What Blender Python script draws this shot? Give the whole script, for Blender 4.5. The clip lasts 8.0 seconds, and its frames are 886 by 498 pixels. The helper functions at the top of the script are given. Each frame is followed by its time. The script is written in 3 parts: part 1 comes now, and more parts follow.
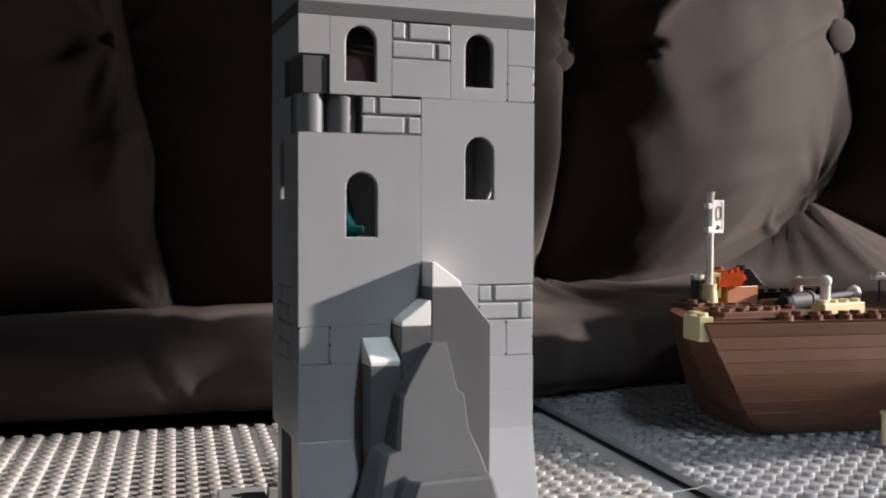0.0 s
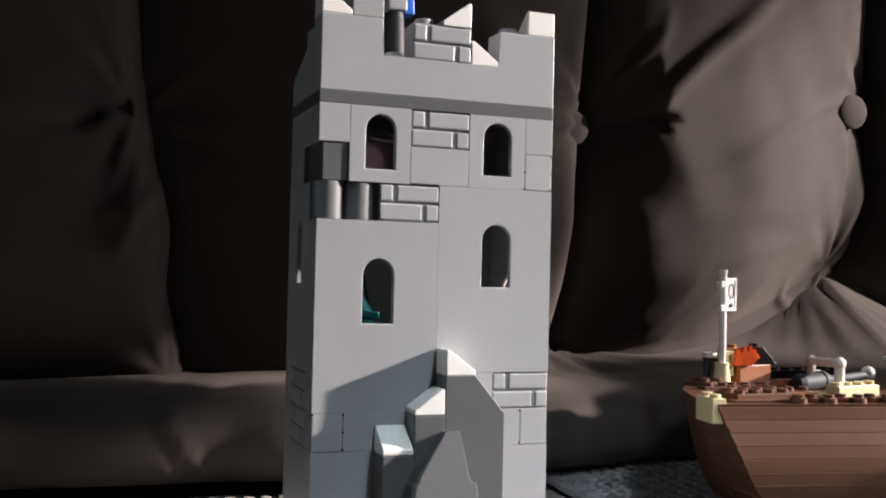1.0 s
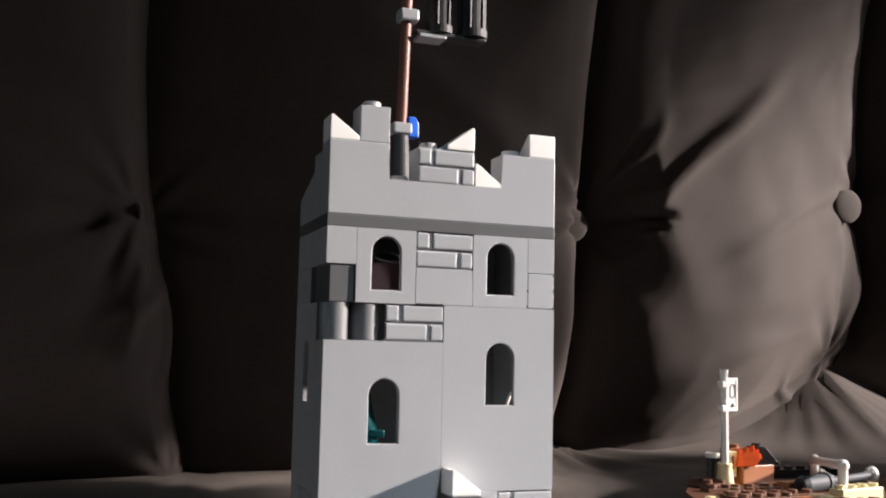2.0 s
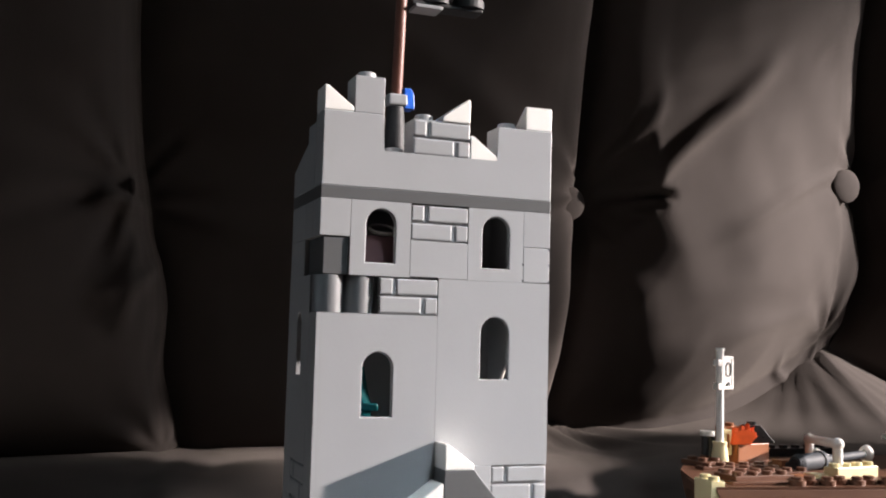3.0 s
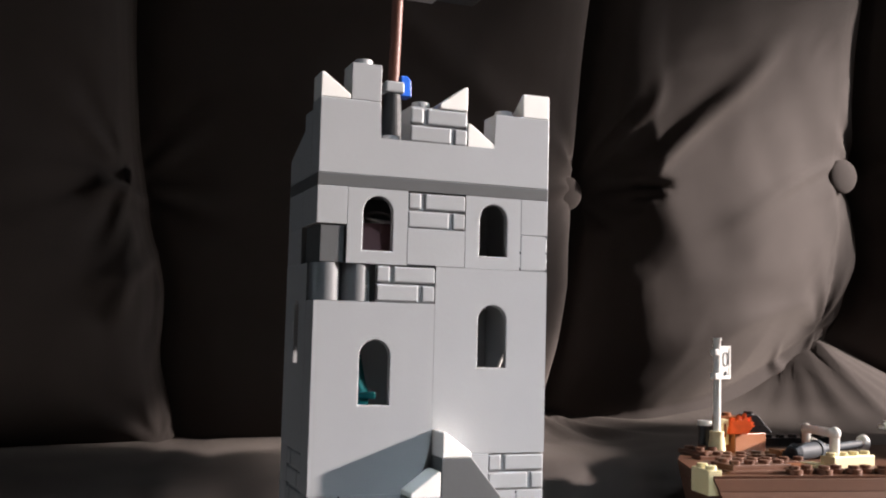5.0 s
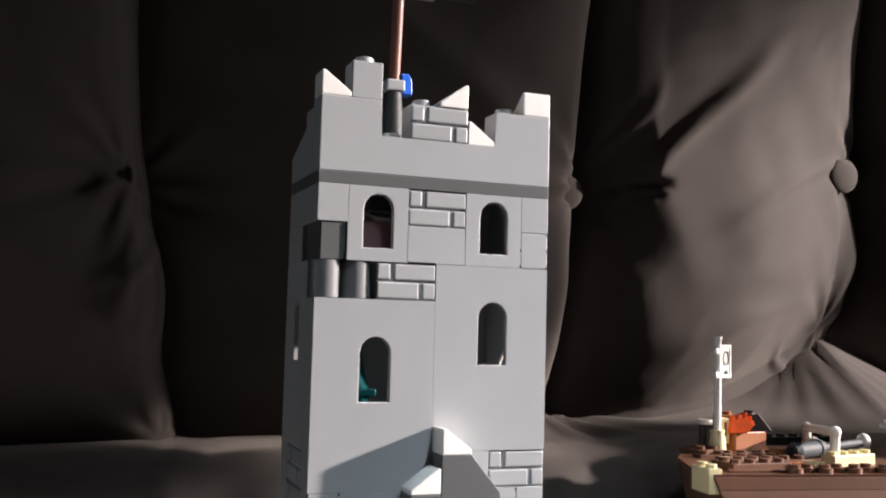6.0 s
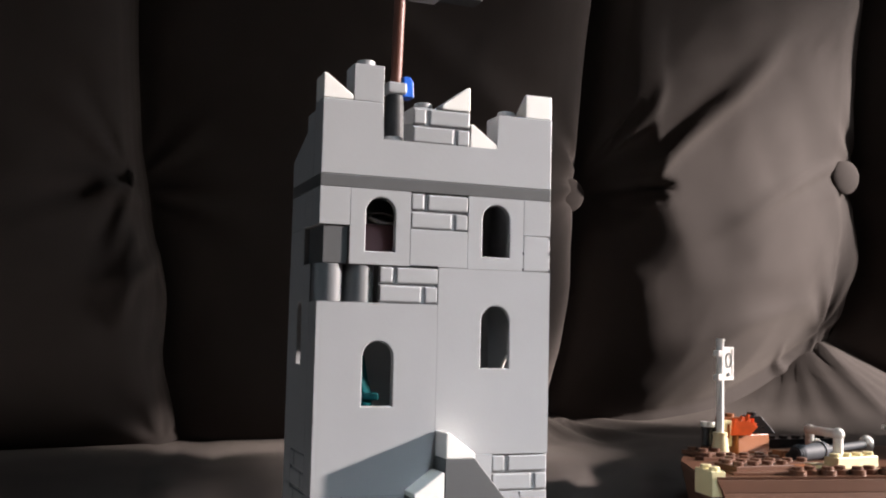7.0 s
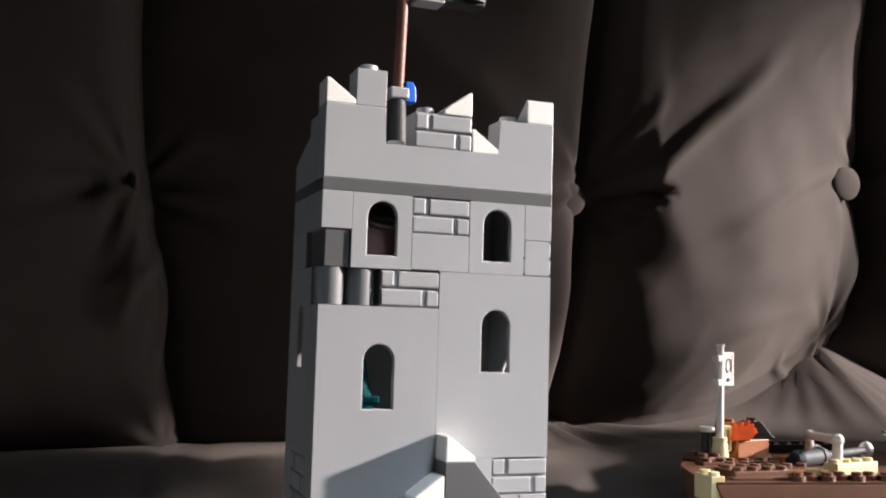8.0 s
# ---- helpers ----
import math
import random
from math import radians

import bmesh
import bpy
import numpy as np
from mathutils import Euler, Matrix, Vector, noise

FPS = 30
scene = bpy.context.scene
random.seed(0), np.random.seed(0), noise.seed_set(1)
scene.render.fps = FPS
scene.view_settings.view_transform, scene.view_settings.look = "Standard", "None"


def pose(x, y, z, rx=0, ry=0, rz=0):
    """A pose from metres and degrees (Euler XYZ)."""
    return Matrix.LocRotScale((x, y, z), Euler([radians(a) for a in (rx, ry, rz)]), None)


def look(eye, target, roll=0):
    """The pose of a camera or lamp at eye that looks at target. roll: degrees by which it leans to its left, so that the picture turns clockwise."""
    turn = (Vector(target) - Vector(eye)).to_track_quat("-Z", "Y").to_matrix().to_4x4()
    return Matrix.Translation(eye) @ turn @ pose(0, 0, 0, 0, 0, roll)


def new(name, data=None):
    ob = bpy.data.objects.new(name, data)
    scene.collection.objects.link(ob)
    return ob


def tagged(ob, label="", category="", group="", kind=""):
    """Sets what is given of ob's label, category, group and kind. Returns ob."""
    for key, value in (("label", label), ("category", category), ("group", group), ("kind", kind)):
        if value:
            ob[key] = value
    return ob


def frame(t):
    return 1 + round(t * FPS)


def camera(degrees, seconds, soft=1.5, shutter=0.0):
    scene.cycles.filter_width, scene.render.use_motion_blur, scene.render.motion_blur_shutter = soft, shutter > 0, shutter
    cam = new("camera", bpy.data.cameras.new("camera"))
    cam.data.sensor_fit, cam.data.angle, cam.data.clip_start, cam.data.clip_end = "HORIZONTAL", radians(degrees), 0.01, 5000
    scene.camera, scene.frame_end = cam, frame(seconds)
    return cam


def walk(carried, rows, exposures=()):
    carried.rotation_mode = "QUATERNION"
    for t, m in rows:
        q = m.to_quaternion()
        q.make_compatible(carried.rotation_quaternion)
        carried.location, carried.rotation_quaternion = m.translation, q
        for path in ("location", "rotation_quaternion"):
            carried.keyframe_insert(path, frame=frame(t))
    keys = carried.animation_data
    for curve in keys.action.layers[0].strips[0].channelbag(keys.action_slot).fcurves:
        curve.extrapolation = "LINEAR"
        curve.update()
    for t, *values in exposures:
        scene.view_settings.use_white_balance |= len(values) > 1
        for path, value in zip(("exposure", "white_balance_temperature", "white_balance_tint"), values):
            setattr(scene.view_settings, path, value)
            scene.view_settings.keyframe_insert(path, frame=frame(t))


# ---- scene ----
cam = camera(47.55, 8.0, soft=2.0)
# seconds, eye x y z in metres, yaw, pitch and roll in degrees
ROWS = [
    (0.0, -0.0548, -0.2429, 0.0845, -20.91, -1.75, -0.20),
    (0.2, -0.0555, -0.2422, 0.0847, -20.25, -1.46, -0.25),
    (0.4, -0.0562, -0.2415, 0.0849, -20.17, -1.35, -0.42),
    (0.5, -0.0565, -0.2412, 0.0850, -20.21, -1.24, -0.45),
    (0.6, -0.0569, -0.2417, 0.0862, -20.18, -1.30, -0.55),
    (0.8, -0.0576, -0.2426, 0.0886, -20.19, -0.52, -0.90),
    (0.9, -0.0572, -0.2424, 0.0905, -20.62, 0.33, -1.18),
    (1.0, -0.0567, -0.2423, 0.0924, -20.38, 1.46, -1.32),
    (1.1, -0.0574, -0.2430, 0.0947, -20.29, 1.85, -1.28),
    (1.2, -0.0580, -0.2436, 0.0970, -20.13, 3.05, -1.14),
    (1.4, -0.0587, -0.2443, 0.0984, -20.30, 5.46, -0.80),
    (1.5, -0.0590, -0.2446, 0.0991, -20.35, 5.63, -0.82),
    (1.7, -0.0602, -0.2469, 0.1021, -20.37, 6.00, -0.91),
    (2.8, -0.0593, -0.2446, 0.1025, -20.42, 5.30, -1.78),
    (3.0, -0.0586, -0.2444, 0.1006, -20.54, 4.91, -1.51),
    (3.5, -0.0590, -0.2440, 0.0998, -20.66, 4.73, -1.41),
    (4.0, -0.0579, -0.2441, 0.0996, -20.64, 4.47, -1.63),
    (4.5, -0.0583, -0.2437, 0.0997, -20.74, 4.46, -1.45),
    (6.0, -0.0583, -0.2443, 0.0989, -20.64, 4.46, -1.52),
    (6.5, -0.0593, -0.2454, 0.0986, -20.63, 4.61, -1.31),
    (7.0, -0.0585, -0.2434, 0.0991, -20.61, 4.61, -1.32),
    (7.5, -0.0596, -0.2435, 0.0990, -20.54, 4.81, -1.56),
    (8.0, -0.0590, -0.2446, 0.0991, -20.54, 4.82, -1.64),
]
walk(cam, [(t, pose(x, y, z, 90 + pitch, 0, yaw) @ pose(0, 0, 0, 0, 0, -roll)) for t, x, y, z, yaw, pitch, roll in ROWS], [(0.0, 0.33), (0.6, 0.46), (1.0, 0.62), (1.5, 0.80), (2.2, 0.87), (8.0, 0.87)])

# ---- light: low sun through a side window; roof and west lamps are added fill ----
SUN_TO = Vector((29.5, -8.0, 10.8)).normalized()  # from the place towards the sun
world = bpy.data.worlds.new("sky")
scene.world = world
world.use_nodes = True
wn = world.node_tree
sky = wn.nodes.new("ShaderNodeTexSky")
sky.sky_type, sky.sun_disc = "NISHITA", False
sky.sun_elevation = math.asin(SUN_TO.z)
sky.sun_rotation = math.atan2(SUN_TO.x, SUN_TO.y)
wn.links.new(sky.outputs["Color"], wn.nodes["Background"].inputs["Color"])
wn.nodes["Background"].inputs["Strength"].default_value = 0.011
sun = new("sun", bpy.data.lights.new("sun", "SUN"))
sun.data.energy, sun.data.angle, sun.data.color = 6.5, radians(1.5), (1.0, 0.874, 0.832)
sun.matrix_world = look((0, 0, 0), -SUN_TO)
window_light = new("window_light", bpy.data.lights.new("window_light", "AREA"))
window_light.data.shape, window_light.data.size, window_light.data.size_y = "RECTANGLE", 0.46, 0.4
window_light.data.energy, window_light.data.color = 2.2, (0.97, 0.96, 1.0)
window_light.matrix_world = look((1.6, 0.04, 0.62), (0.0, 0.10, 0.1))
# added overhead fill lamp, blue, that lifts the tower's shaded front
roof_fill = new("roof_fill", bpy.data.lights.new("roof_fill", "AREA"))
roof_fill.data.shape, roof_fill.data.size, roof_fill.data.size_y = "RECTANGLE", 0.36, 0.30
roof_fill.data.spread = radians(11.5)  # narrow beam, kept on the tower and off the sofa
roof_fill.data.energy, roof_fill.data.color = 0.27, (0.76, 0.89, 1.0)
roof_fill.matrix_world = look((0.45, -1.45, 1.94), (0.17, -0.09, 0.02))

# added blue fill lamp that brightens the tower's left side
west_fill = new("west_fill", bpy.data.lights.new("west_fill", "AREA"))
west_fill.data.shape, west_fill.data.size, west_fill.data.size_y = "RECTANGLE", 0.5, 0.7
west_fill.data.spread = radians(60)
west_fill.data.energy, west_fill.data.color = 0.18, (0.72, 0.87, 1.0)
west_fill.matrix_world = look((-2.18, 0.10, 0.45), (0.0, 0.06, 0.10))


# ---- materials ----
def material(name, colour, rough=0.5, metal=0.0, vary=0.12, size=60.0, bump=0.0, bump_size=900.0, coat=0.0, rand=0.0, rough_vary=0.1, specular=0.5):
    """Colour with large and small variation, uneven gloss and fine relief."""
    m = bpy.data.materials.new(name)
    m.use_nodes = True
    nt = m.node_tree
    p = nt.nodes["Principled BSDF"]
    co = nt.nodes.new("ShaderNodeTexCoord")
    big = nt.nodes.new("ShaderNodeTexNoise")
    big.inputs["Scale"].default_value, big.inputs["Detail"].default_value = size, 4
    fine = nt.nodes.new("ShaderNodeTexNoise")
    fine.inputs["Scale"].default_value, fine.inputs["Detail"].default_value = bump_size, 3
    mix = nt.nodes.new("ShaderNodeMath")
    mix.operation = "ADD"
    info = nt.nodes.new("ShaderNodeObjectInfo")
    rnd = nt.nodes.new("ShaderNodeMath")
    rnd.operation, rnd.inputs[1].default_value = "MULTIPLY", rand
    hsv = nt.nodes.new("ShaderNodeHueSaturation")
    hsv.inputs["Color"].default_value = (*colour, 1)
    ramp = nt.nodes.new("ShaderNodeMapRange")
    ramp.inputs["From Min"].default_value, ramp.inputs["From Max"].default_value = 0.25, 0.75
    ramp.inputs["To Min"].default_value, ramp.inputs["To Max"].default_value = 1 - vary - rand / 2, 1 + vary - rand / 2
    link = nt.links.new
    link(co.outputs["Object"], big.inputs["Vector"])
    link(co.outputs["Object"], fine.inputs["Vector"])
    link(big.outputs["Fac"], ramp.inputs["Value"])
    link(info.outputs["Random"], rnd.inputs[0])
    link(ramp.outputs["Result"], mix.inputs[0])
    link(rnd.outputs[0], mix.inputs[1])
    link(mix.outputs[0], hsv.inputs["Value"])
    link(hsv.outputs["Color"], p.inputs["Base Color"])
    rr = nt.nodes.new("ShaderNodeMapRange")
    rr.inputs["To Min"].default_value, rr.inputs["To Max"].default_value = max(rough - rough_vary, 0.03), min(rough + rough_vary, 1)
    link(fine.outputs["Fac"], rr.inputs["Value"])
    link(rr.outputs["Result"], p.inputs["Roughness"])
    p.inputs["Metallic"].default_value = metal
    p.inputs["Specular IOR Level"].default_value = specular
    p.inputs["Coat Weight"].default_value = coat
    if bump:
        b = nt.nodes.new("ShaderNodeBump")
        b.inputs["Strength"].default_value, b.inputs["Distance"].default_value = bump, 0.0005
        link(fine.outputs["Fac"], b.inputs["Height"])
        link(b.outputs["Normal"], p.inputs["Normal"])
    return m


GREY = material("light_grey_plastic", (0.37, 0.38, 0.39), 0.38, vary=0.035, rand=0.05, bump=0.04)
DARK = material("dark_grey_plastic", (0.105, 0.108, 0.11), 0.4, vary=0.05, rand=0.06, bump=0.04)
MEDIUM = material("medium_grey_plastic", (0.17, 0.175, 0.18), 0.42, vary=0.05, bump=0.04)
WHITE = material("white_plastic", (0.88, 0.87, 0.83), 0.35, vary=0.03, bump=0.03)
TAN = material("tan_plastic", (0.78, 0.69, 0.40), 0.4, vary=0.04)
BROWN = material("reddish_brown_plastic", (0.130, 0.054, 0.028), 0.42, vary=0.1, rand=0.08, bump=0.05)
COPPER = material("light_brown_plastic", (0.30, 0.105, 0.036), 0.4, vary=0.06)
POLE = material("pole_brown_plastic", (0.15, 0.05, 0.03), 0.5, vary=0.06)
BLACK = material("black_plastic", (0.012, 0.012, 0.013), 0.3)
BLUE = material("blue_plastic", (0.03, 0.16, 0.75), 0.3)
ORANGE = material("red_orange_plastic", (0.75, 0.10, 0.015), 0.35, vary=0.15, size=200)
MIDGREY = material("blue_grey_plastic", (0.055, 0.064, 0.074), 0.62, specular=0.3)
TEAL = material("teal_plastic", (0.01, 0.10, 0.11), 0.15)
MAROON = material("dark_red_plastic", (0.17, 0.095, 0.10), 0.4)
SMOKE = material("smoky_black_plastic", (0.016, 0.017, 0.019), 0.6)
PALE = material("pale_grey_plastic", (0.47, 0.46, 0.44), 0.4, vary=0.05, bump=0.05)
PLATE = material("baseplate_grey", (0.36, 0.37, 0.38), 0.4, vary=0.05, bump=0.05)
CLOTH = material("black_brown_microfibre", (0.074, 0.063, 0.058), 0.85, vary=0.2, size=9, bump=0.3, bump_size=1500, specular=0.12)
nap = CLOTH.node_tree.nodes["Principled BSDF"]
nap.inputs["Sheen Weight"].default_value, nap.inputs["Sheen Roughness"].default_value = 0.15, 0.4
nap.inputs["Sheen Tint"].default_value = (1.0, 0.88, 0.78, 1)
WOOD = material("dark_table_wood", (0.075, 0.065, 0.058), 0.45, vary=0.25, size=12, bump=0.1)
WALL = material("painted_wall", (0.07, 0.075, 0.085), 0.8, vary=0.05, size=5, bump=0.1, bump_size=300)
CARPET = material("carpet", (0.05, 0.05, 0.052), 0.9, vary=0.2, size=40, bump=0.4, bump_size=600)
FRAME = material("window_frame_paint", (0.75, 0.75, 0.73), 0.4, vary=0.05)


# ---- building helpers; U one stud, BR one brick ----
U, BR, PL = 0.008, 0.0096, 0.0032


def root(name, label, category, group="", m=None):
    ob = tagged(new(name), label, category, group)
    ob.empty_display_size = 0.01
    if m is not None:
        ob.matrix_basis = m
    return ob


def part(name, bm, mat, parent=None, label="", smooth=False):
    me = bpy.data.meshes.new(name)
    bmesh.ops.recalc_face_normals(bm, faces=bm.faces)
    bm.to_mesh(me)
    bm.free()
    me.materials.append(mat)
    if smooth:
        me.shade_smooth()
    ob = new(name, me)
    if parent:
        ob.parent = parent
    return tagged(ob, label)


def box(bm, x0, x1, y0, y1, z0, z1, bevel=0.00025, m=None):
    mat = Matrix.LocRotScale(((x0 + x1) / 2, (y0 + y1) / 2, (z0 + z1) / 2), None, (x1 - x0, y1 - y0, z1 - z0))
    g = bmesh.ops.create_cube(bm, size=1, matrix=(m @ mat) if m else mat)
    if bevel:
        es = list({e for v in g["verts"] for e in v.link_edges})
        bmesh.ops.bevel(bm, geom=es, offset=bevel, segments=2, profile=0.5, affect="EDGES")


def tube(bm, a, b, r0, r1=None, n=20, cap=True):
    a, b = Vector(a), Vector(b)
    d = b - a
    m = Matrix.Translation((a + b) / 2) @ d.to_track_quat("Z", "Y").to_matrix().to_4x4()
    bmesh.ops.create_cone(bm, cap_ends=cap, segments=n, radius1=r0, radius2=r0 if r1 is None else r1, depth=d.length, matrix=m)


def stud(bm, x, y, z, n=20):
    """A round stud with a softened rim."""
    r, h, e = 0.0024, 0.0017, 0.0002
    rings = []
    for rad, zz in ((r, z), (r, z + h - e), (r - e, z + h)):
        rings.append([bm.verts.new((x + rad * math.cos(2 * math.pi * k / n), y + rad * math.sin(2 * math.pi * k / n), zz)) for k in range(n)])
    for p, q in zip(rings, rings[1:]):
        for k in range(n):
            bm.faces.new((p[k], p[(k + 1) % n], q[(k + 1) % n], q[k]))
    bm.faces.new(rings[-1])


def prism(bm, outline, y0, y1, bevel=0.00025, m=None):
    """An outline in x, z drawn out from y0 to y1."""
    f = [bm.verts.new((x, y0, z)) for x, z in outline]
    b = [bm.verts.new((x, y1, z)) for x, z in outline]
    n = len(outline)
    bm.faces.new(f)
    bm.faces.new(b[::-1])
    for k in range(n):
        bm.faces.new((f[k], f[(k + 1) % n], b[(k + 1) % n], b[k]))
    if bevel:
        es = list({e for v in f + b for e in v.link_edges})
        g = bmesh.ops.bevel(bm, geom=es, offset=bevel, segments=2, profile=0.5, affect="EDGES")
        vs = list({v for v in g["verts"]} | {v for v in f + b if v.is_valid})
    else:
        vs = f + b
    if m:
        bmesh.ops.transform(bm, matrix=m, verts=[v for v in vs if v.is_valid])


def brick(parent, name, x, y, z, w, d, h, mat, studs=(), gap=0.00003, bevel=0.00016, label=""):
    """A toy brick at stud x, y and brick level z."""
    bm = bmesh.new()
    box(bm, x * U + gap, (x + w) * U - gap, y * U + gap, (y + d) * U - gap, z * BR + gap, (z + h) * BR - gap / 2, bevel)
    for sx, sy in studs:
        stud(bm, sx * U, sy * U, (z + h) * BR - gap / 2)
    return part(name, bm, mat, parent, label)


def arch_panel(parent, name, w, h, cx, sill, ow, oh, thick, m, mat, n=14, label=""):
    """A wall panel w by h with a round-headed opening; m sets it in its wall. The front lies at y 0."""
    bm = bmesh.new()
    e = 0.00003
    x0, x1, z0, z1 = e, w - e, e, h - e
    l, r = cx - ow / 2, cx + ow / 2
    top = sill + oh - ow / 2
    arc = [(cx - ow / 2 * math.cos(math.pi * k / n), top + ow / 2 * math.sin(math.pi * k / n)) for k in range(n + 1)]
    for back in (0, 1):
        y = thick * back
        V = lambda x, z: bm.verts.new((x, y, z))
        quads = [[(x0, z0), (l, z0), (l, sill), (l, top), (l, z1), (x0, z1), (x0, sill)], [(r, z0), (x1, z0), (x1, z1), (r, z1), (r, top), (r, sill)], [(l, z0), (r, z0), (r, sill), (l, sill)]]
        for a, b in zip(arc, arc[1:]):
            quads.append([a, b, (b[0], z1), (a[0], z1)])
        for q in quads:
            bm.faces.new([V(*c) for c in q])
    bmesh.ops.remove_doubles(bm, verts=bm.verts, dist=1e-6)
    # walls of the opening and of the outer edge
    rim = [(r, sill)] + arc[::-1] + [(l, sill)]
    outer = [(x0, z0), (x1, z0), (x1, z1), (x0, z1)]
    for loop in (rim, outer):
        k = len(loop)
        for i in range(k):
            a, b = loop[i], loop[(i + 1) % k]
            bm.faces.new([bm.verts.new((a[0], 0, a[1])), bm.verts.new((b[0], 0, b[1])), bm.verts.new((b[0], thick, b[1])), bm.verts.new((a[0], thick, a[1]))])
    bmesh.ops.remove_doubles(bm, verts=bm.verts, dist=1e-6)
    edges = [ed for ed in bm.edges if len(ed.link_faces) == 2 and ed.calc_face_angle(0) > 1.2 and all(abs(v.co.y) < 1e-7 for v in ed.verts)]
    bmesh.ops.bevel(bm, geom=edges, offset=0.0003, segments=2, profile=0.5, affect="EDGES")
    bmesh.ops.transform(bm, matrix=m, verts=bm.verts)
    return part(name, bm, mat, parent, label)


def masonry(parent, x, y, z, m=None, flip=False):
    """A one by two brick whose face shows four raised stones."""
    bm = bmesh.new()
    mm = m or Matrix.Translation((x * U, y * U, z * BR))
    w, h = 2 * U, BR
    box(bm, 0.00005, w - 0.00005, 0.0006, U, 0.00005, h - 0.00005, 0.0001, mm)
    body = part("masonry_brick", bm, GREY, parent, "light grey brick with a raised masonry face")
    g = 0.0003
    for x0, x1, z0, z1 in ((0, 0.235 * w, h / 2, h), (0.28 * w, w, h / 2, h), (0, 0.72 * w, 0, h / 2), (0.765 * w, w, 0, h / 2)):
        bm = bmesh.new()
        if z0:
            z0, z1 = z0 + g, z1 - 0.0004
        else:
            z0, z1 = z0 + 0.0003, z1 - g
        box(bm, x0 + 0.0001, x1 - 0.0001, 0.0, 0.0012, z0, z1, 0.00042, mm)
        part("stone_face", bm, GREY, body)
    return body


def cheese(parent, x, y, z, turn, mat=None):
    """A one by one sloped cap; turn 0 falls to the right, 90 to the back, 180 to the left, 270 to the front."""
    bm = bmesh.new()
    a, h = U / 2 - 0.00006, 0.0064
    prism(bm, [(-a, 0), (a, 0), (a, 0.0013), (-a + 0.0009, h), (-a, h)], -a, a, 0.0003, pose((x + 0.5) * U, (y + 0.5) * U, z * BR, 0, 0, turn))
    return part("sloped_cap", bm, mat or WHITE, parent, "white sloped cap")


# ---- the room ----
def slab(name, x0, x1, y0, y1, z0, z1, mat, label, category):
    bm = bmesh.new()
    box(bm, x0, x1, y0, y1, z0, z1, 0)
    return tagged(part(name, bm, mat), label, category, kind="structure")


slab("floor", -2.3, 1.8, -2.4, 1.5, -0.5, -0.45, CARPET, "dark grey carpeted room floor", "floor")
# the ceiling's opening is added for the overhead fill lamp
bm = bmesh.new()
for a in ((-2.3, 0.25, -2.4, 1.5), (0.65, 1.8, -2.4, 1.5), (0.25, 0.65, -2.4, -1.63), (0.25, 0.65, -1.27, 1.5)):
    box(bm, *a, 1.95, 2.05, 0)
tagged(part("ceiling", bm, WALL), "dark painted ceiling with an opening added for the fill lamp", "ceiling", kind="structure")
# the west wall's opening is added for its fill lamp
bm = bmesh.new()
box(bm, -2.3, -2.2, -2.4, -0.16, -0.45, 1.95, 0)
box(bm, -2.3, -2.2, 0.36, 1.5, -0.45, 1.95, 0)
box(bm, -2.3, -2.2, -0.16, 0.36, -0.45, 0.08, 0)
box(bm, -2.3, -2.2, -0.16, 0.36, 0.82, 1.95, 0)
tagged(part("wall_west", bm, WALL), "painted wall with an opening added for the west fill lamp", "wall", kind="structure")
slab("wall_south", -2.2, 1.8, -2.4, -2.3, -0.45, 1.95, WALL, "plain painted wall", "wall")
slab("wall_north", -2.2, 1.8, 1.4, 1.5, -0.45, 1.95, WALL, "plain painted wall", "wall")
# the wall of the sun, with its opening
WY0, WY1, WZ0, WZ1 = -0.70, 0.30, 0.38, 0.95
bm = bmesh.new()
box(bm, 1.62, 1.72, -2.3, WY0, -0.45, 1.95, 0)
box(bm, 1.62, 1.72, WY1, 1.4, -0.45, 1.95, 0)
box(bm, 1.62, 1.72, WY0, WY1, -0.45, WZ0, 0)
box(bm, 1.62, 1.72, WY0, WY1, WZ1, 1.95, 0)
box(bm, 1.62, 1.72, -0.168, -0.128, WZ0, 0.549, 0)  # unseen blocks added on the sill to shade the sofa seat
box(bm, 1.62, 1.72, -0.128, -0.046, WZ0, 0.554, 0)
tagged(part("wall_east", bm, WALL), "painted wall with a large window opening", "wall", kind="structure")
window = tagged(new("window_1"), "large white-framed window letting in low sun", "window", kind="structure")
for a in ((WY0, WY1, WZ0, WZ0 + 0.04), (WY0, WY1, WZ1 - 0.04, WZ1), (WY0, WY0 + 0.04, WZ0 + 0.04, WZ1 - 0.04), (WY1 - 0.04, WY1, WZ0 + 0.04, WZ1 - 0.04)):
    bm = bmesh.new()
    box(bm, 1.64, 1.70, *a, 0.004)
    part("window_frame", bm, FRAME, window)

# unseen surround added round the west fill lamp
window = tagged(new("west_fill_surround"), "unseen white surround added for the blue west fill lamp", "window", kind="structure")
for a in ((-0.16, 0.36, 0.08, 0.11), (-0.16, 0.36, 0.79, 0.82), (-0.16, -0.13, 0.11, 0.79), (0.33, 0.36, 0.11, 0.79)):
    bm = bmesh.new()
    box(bm, -2.28, -2.22, *a, 0.004)
    part("window_frame", bm, FRAME, window)

# unseen surround added round the overhead fill lamp
window = tagged(new("roof_fill_surround"), "unseen white surround added for the blue overhead fill lamp", "window", kind="structure")
